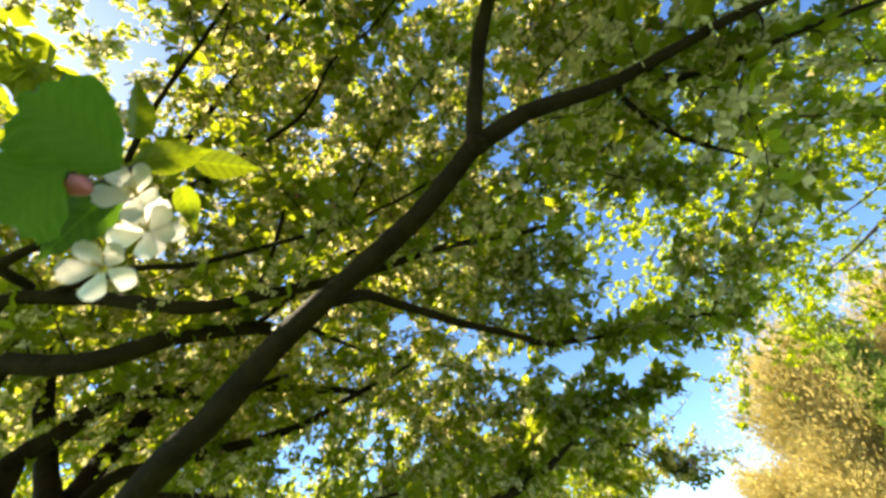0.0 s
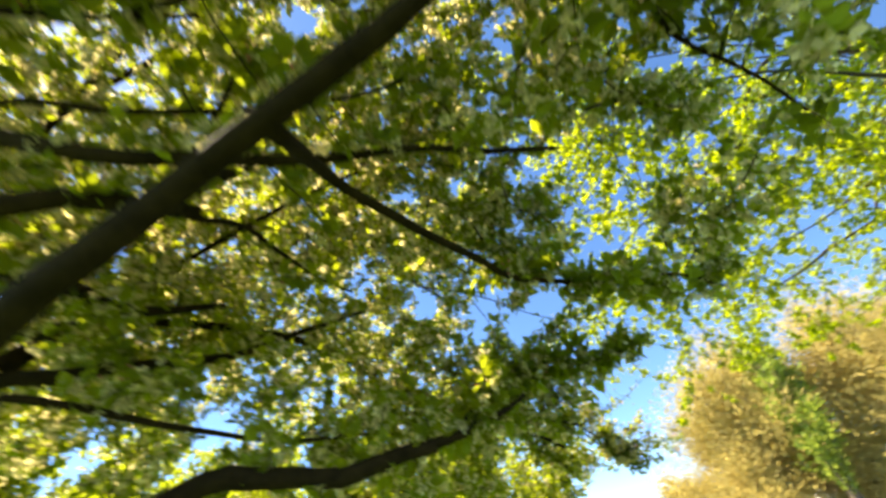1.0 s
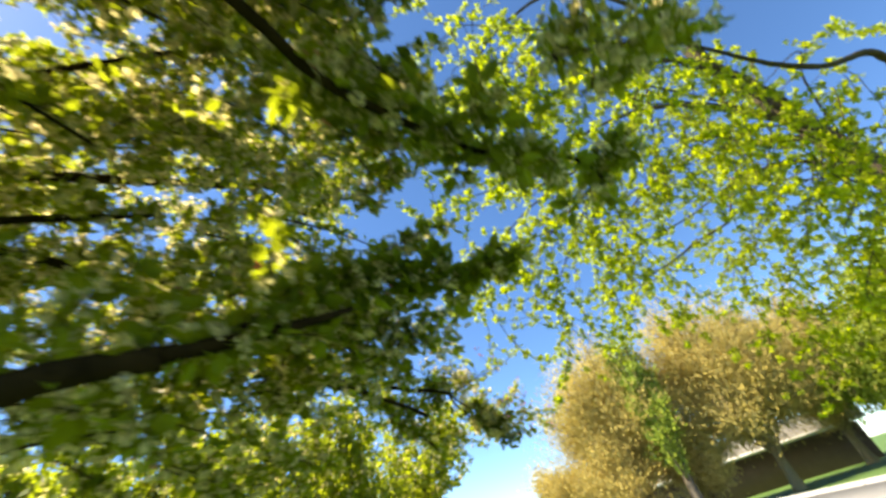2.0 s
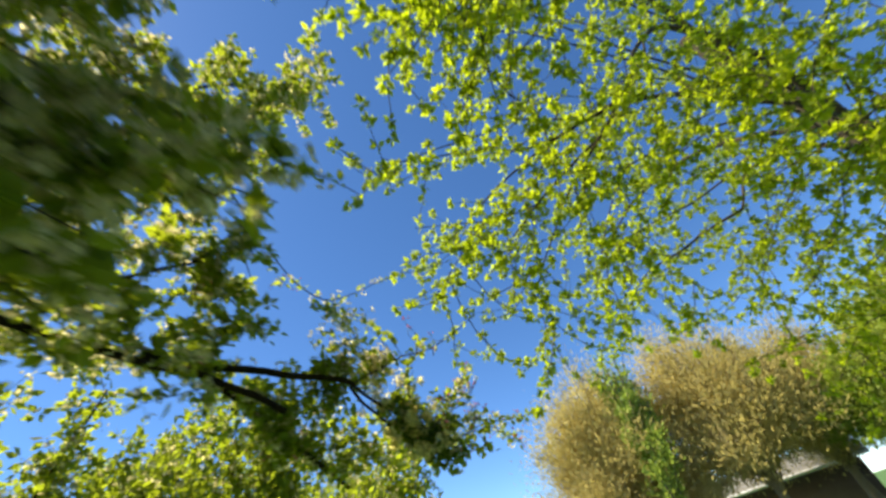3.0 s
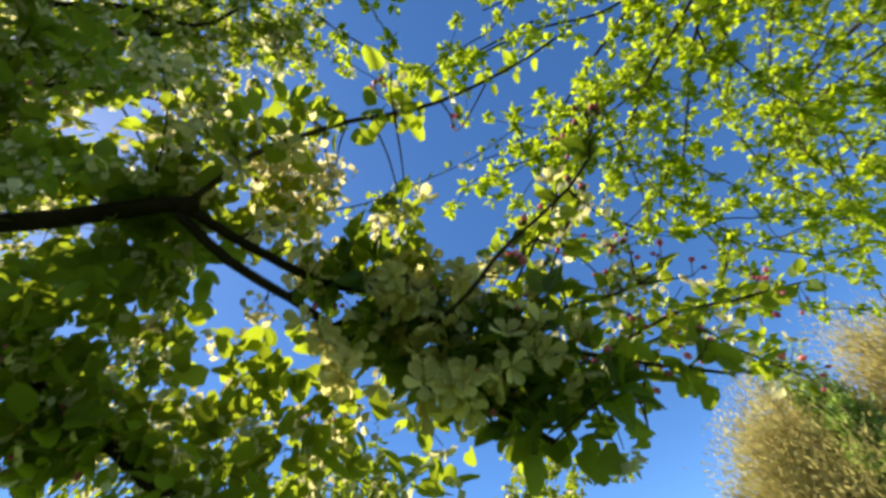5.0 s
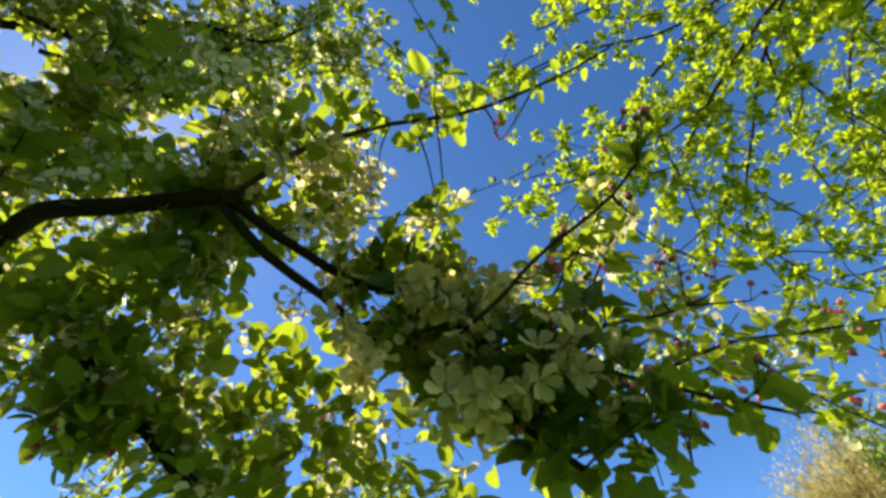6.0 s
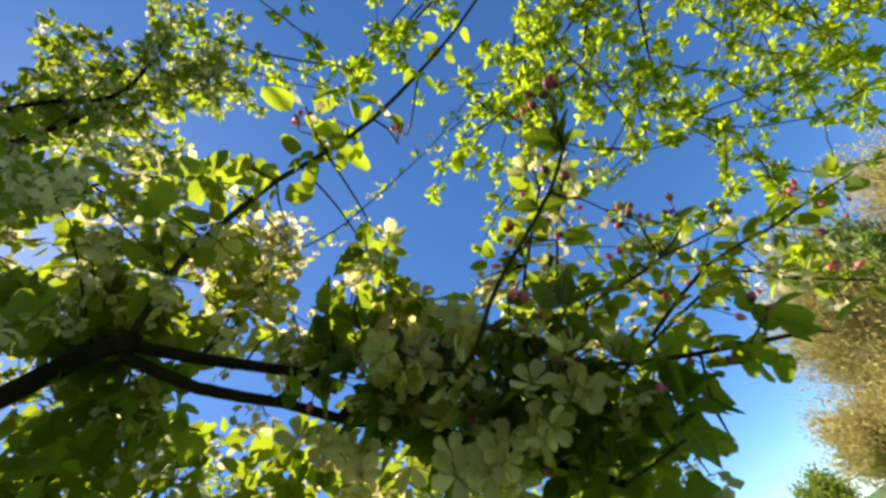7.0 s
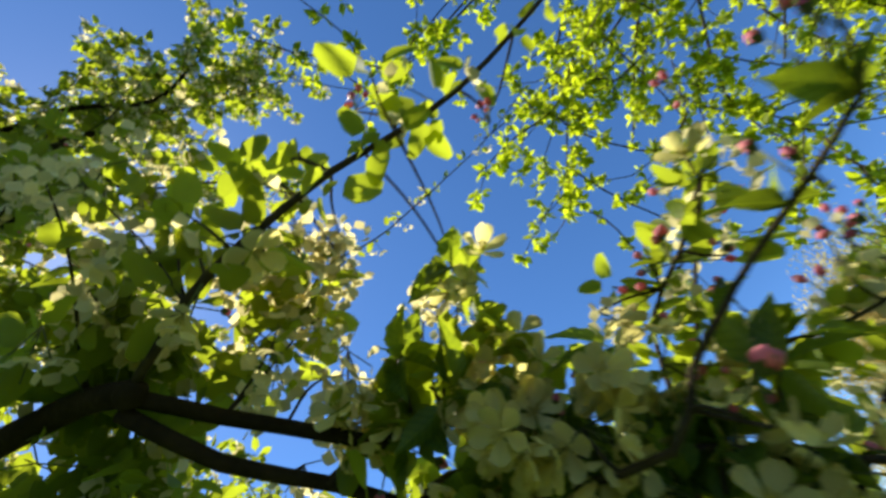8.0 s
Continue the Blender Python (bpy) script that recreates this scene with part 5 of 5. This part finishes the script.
def turn_many(y_axis, up):
    """turn_to for rows of directions at once."""
    y = y_axis / (np.linalg.norm(y_axis, axis=1)[:, None] + 1e-9)
    x = np.cross(y, up)
    x /= np.linalg.norm(x, axis=1)[:, None] + 1e-9
    return np.stack([x, y, np.cross(x, y)], 2)


def far_tree(name, label, seed, height, width, leaf, count, size, bark, base=0.2, narrow=1.0, limbs=64, twigs=0):
    """A tree across the road: trunk, rising limbs, thin twigs and a crown of many small clumps with gaps."""
    t = tree(name, label, "tree")
    rng = np.random.default_rng(seed)
    limb("trunk", t, [(0, 0, -0.1), (0.1, 0.05, height * 0.3), (0, 0, height * 0.6)], height * 0.022, height * 0.006, bark, seed, 8, height * 0.012)
    places, fine = [], Bundle()
    for k in range(limbs):
        a = rng.uniform(0, 2 * math.pi)
        z0 = height * rng.uniform(base * 0.7, 0.55)
        reach = width * rng.uniform(0.35, 1.0)
        top = height * (base + (1 - base) * rng.uniform(0.2, 1.0) ** 0.8 * math.sqrt(max(0.1, 1 - (reach / width) ** 2 * 0.85)))
        end = np.array((math.cos(a) * reach, math.sin(a) * reach, max(top, z0 + 0.3)))
        mid = np.array((end[0] * 0.45, end[1] * 0.45, z0 + (end[2] - z0) * 0.55))
        line = curve_points([(0, 0, z0), mid, end], height * 0.04)
        part("limb", tube(line, height * 0.006, height * 0.0015, 5), bark, t)
        per = count // limbs
        u = rng.uniform(0.15, 1.0, per) ** 0.8
        at = u * (len(line) - 1)
        low = np.clip(at.astype(int), 0, len(line) - 2)
        on = line[low] + (line[low + 1] - line[low]) * (at - low)[:, None]
        spread = (0.07 + 0.085 * u) * width
        places.append(on + rng.normal(0, 1, (per, 3)) * spread[:, None] * np.array((1, 1, 0.9)))
        for _ in range(twigs):
            i = rng.integers(len(line) // 3, len(line))
            d = unit(rng.normal(0, 0.5, 3) + np.array((end[0], end[1], 0)) / width * 0.5 + np.array((0, 0, 1.0)))
            ln = height * rng.uniform(0.06, 0.13)
            fine.add(*tube(np.array([line[i], line[i] + d * ln * 0.5 + rng.normal(0, 0.1, 3), line[i] + d * ln]), height * 0.002, height * 0.0008, 3))
    q = np.concatenate(places)
    n = len(q)
    d = rng.normal(0, 0.55, (n, 3)) + q * np.array((1, 1, 0)) / width * 0.6 + np.array((0, 0, 0.8))
    out = q - np.array((0, 0, height * 0.45))
    up = out / np.linalg.norm(out, axis=1)[:, None] + rng.normal(0, 0.22, (n, 3))
    mats = turn_many(d, up) * (size * rng.uniform(0.6, 1.3, n))[:, None, None] * np.array((narrow, 1, 1))
    strewn("crown", TUFT, mats, q, leaf, t)
    fine.make("twig_mass", bark, t, "thin bare twigs", "stuff")
    return t


tan_label = "large tree with tan-orange spring buds across the road"
tan_tree = far_tree("budding_tree", tan_label, 201, 14.2, 5.6, tan_leaf, 80000, 0.34, tan_twig, 0.14, narrow=0.4, limbs=90, twigs=10)
tan_tree.matrix_basis = pose(22.4, 29.0, 0)
copy_thing(tan_tree, pose(14.7, 32.0, 0, 0, 0, 220) @ Matrix.Scale(0.95, 4))
copy_thing(tan_tree, pose(30.5, 31.5, 0, 0, 0, 120) @ Matrix.Scale(0.95, 4))
low_tan = far_tree("budding_tree", "low tree with tan-orange spring buds across the road", 203, 6.6, 2.8, tan_leaf, 22000, 0.3, tan_twig, 0.1, narrow=0.4, twigs=6)
low_tan.matrix_basis = pose(17.6, 30.0, -0.3, 0, 0, 80)
for x, y, turn in ((12.6, 31.0, 250), (9.9, 33.5, 150)):
    copy_thing(low_tan, pose(x, y, -0.3, 0, 0, turn))
slender = far_tree("slender_tree", "slender tree in green leaf between budding trees", 211, 14.5, 1.6, needle_green, 9000, 0.3, pale_bark, 0.05, narrow=0.9)
slender.matrix_basis = pose(15.6, 28.2, 0)
green_tree = far_tree("broadleaf_tree", "far tree in fresh light green leaf", 221, 13.0, 6.4, far_green, 50000, 0.36, pale_bark, 0.22, narrow=1.0, twigs=4)
green_tree.matrix_basis = pose(35.0, 20.0, 0)
copy_thing(green_tree, pose(29.8, 24.6, 0, 0, 0, 75) @ Matrix.Scale(0.66, 4))
thin_green = far_tree("broadleaf_tree", "far tree in fresh light green leaf", 223, 13.0, 6.4, far_green, 14000, 0.62, pale_bark, 0.1, narrow=1.1)
thin_green.matrix_basis = pose(34.0, 10.0, 0, 0, 0, 40)
for x, y, turn, s in ((44.0, 30.0, 90, 1.15), (9.0, 54.0, 130, 0.42), (-8.0, 55.0, 170, 0.9), (-26.0, 48.0, 210, 1.1), (-42.0, 30.0, 250, 1.1), (40.0, -8.0, 330, 1.1)):
    copy_thing(thin_green, pose(x, y, 0, 0, 0, turn) @ Matrix.Scale(s, 4))
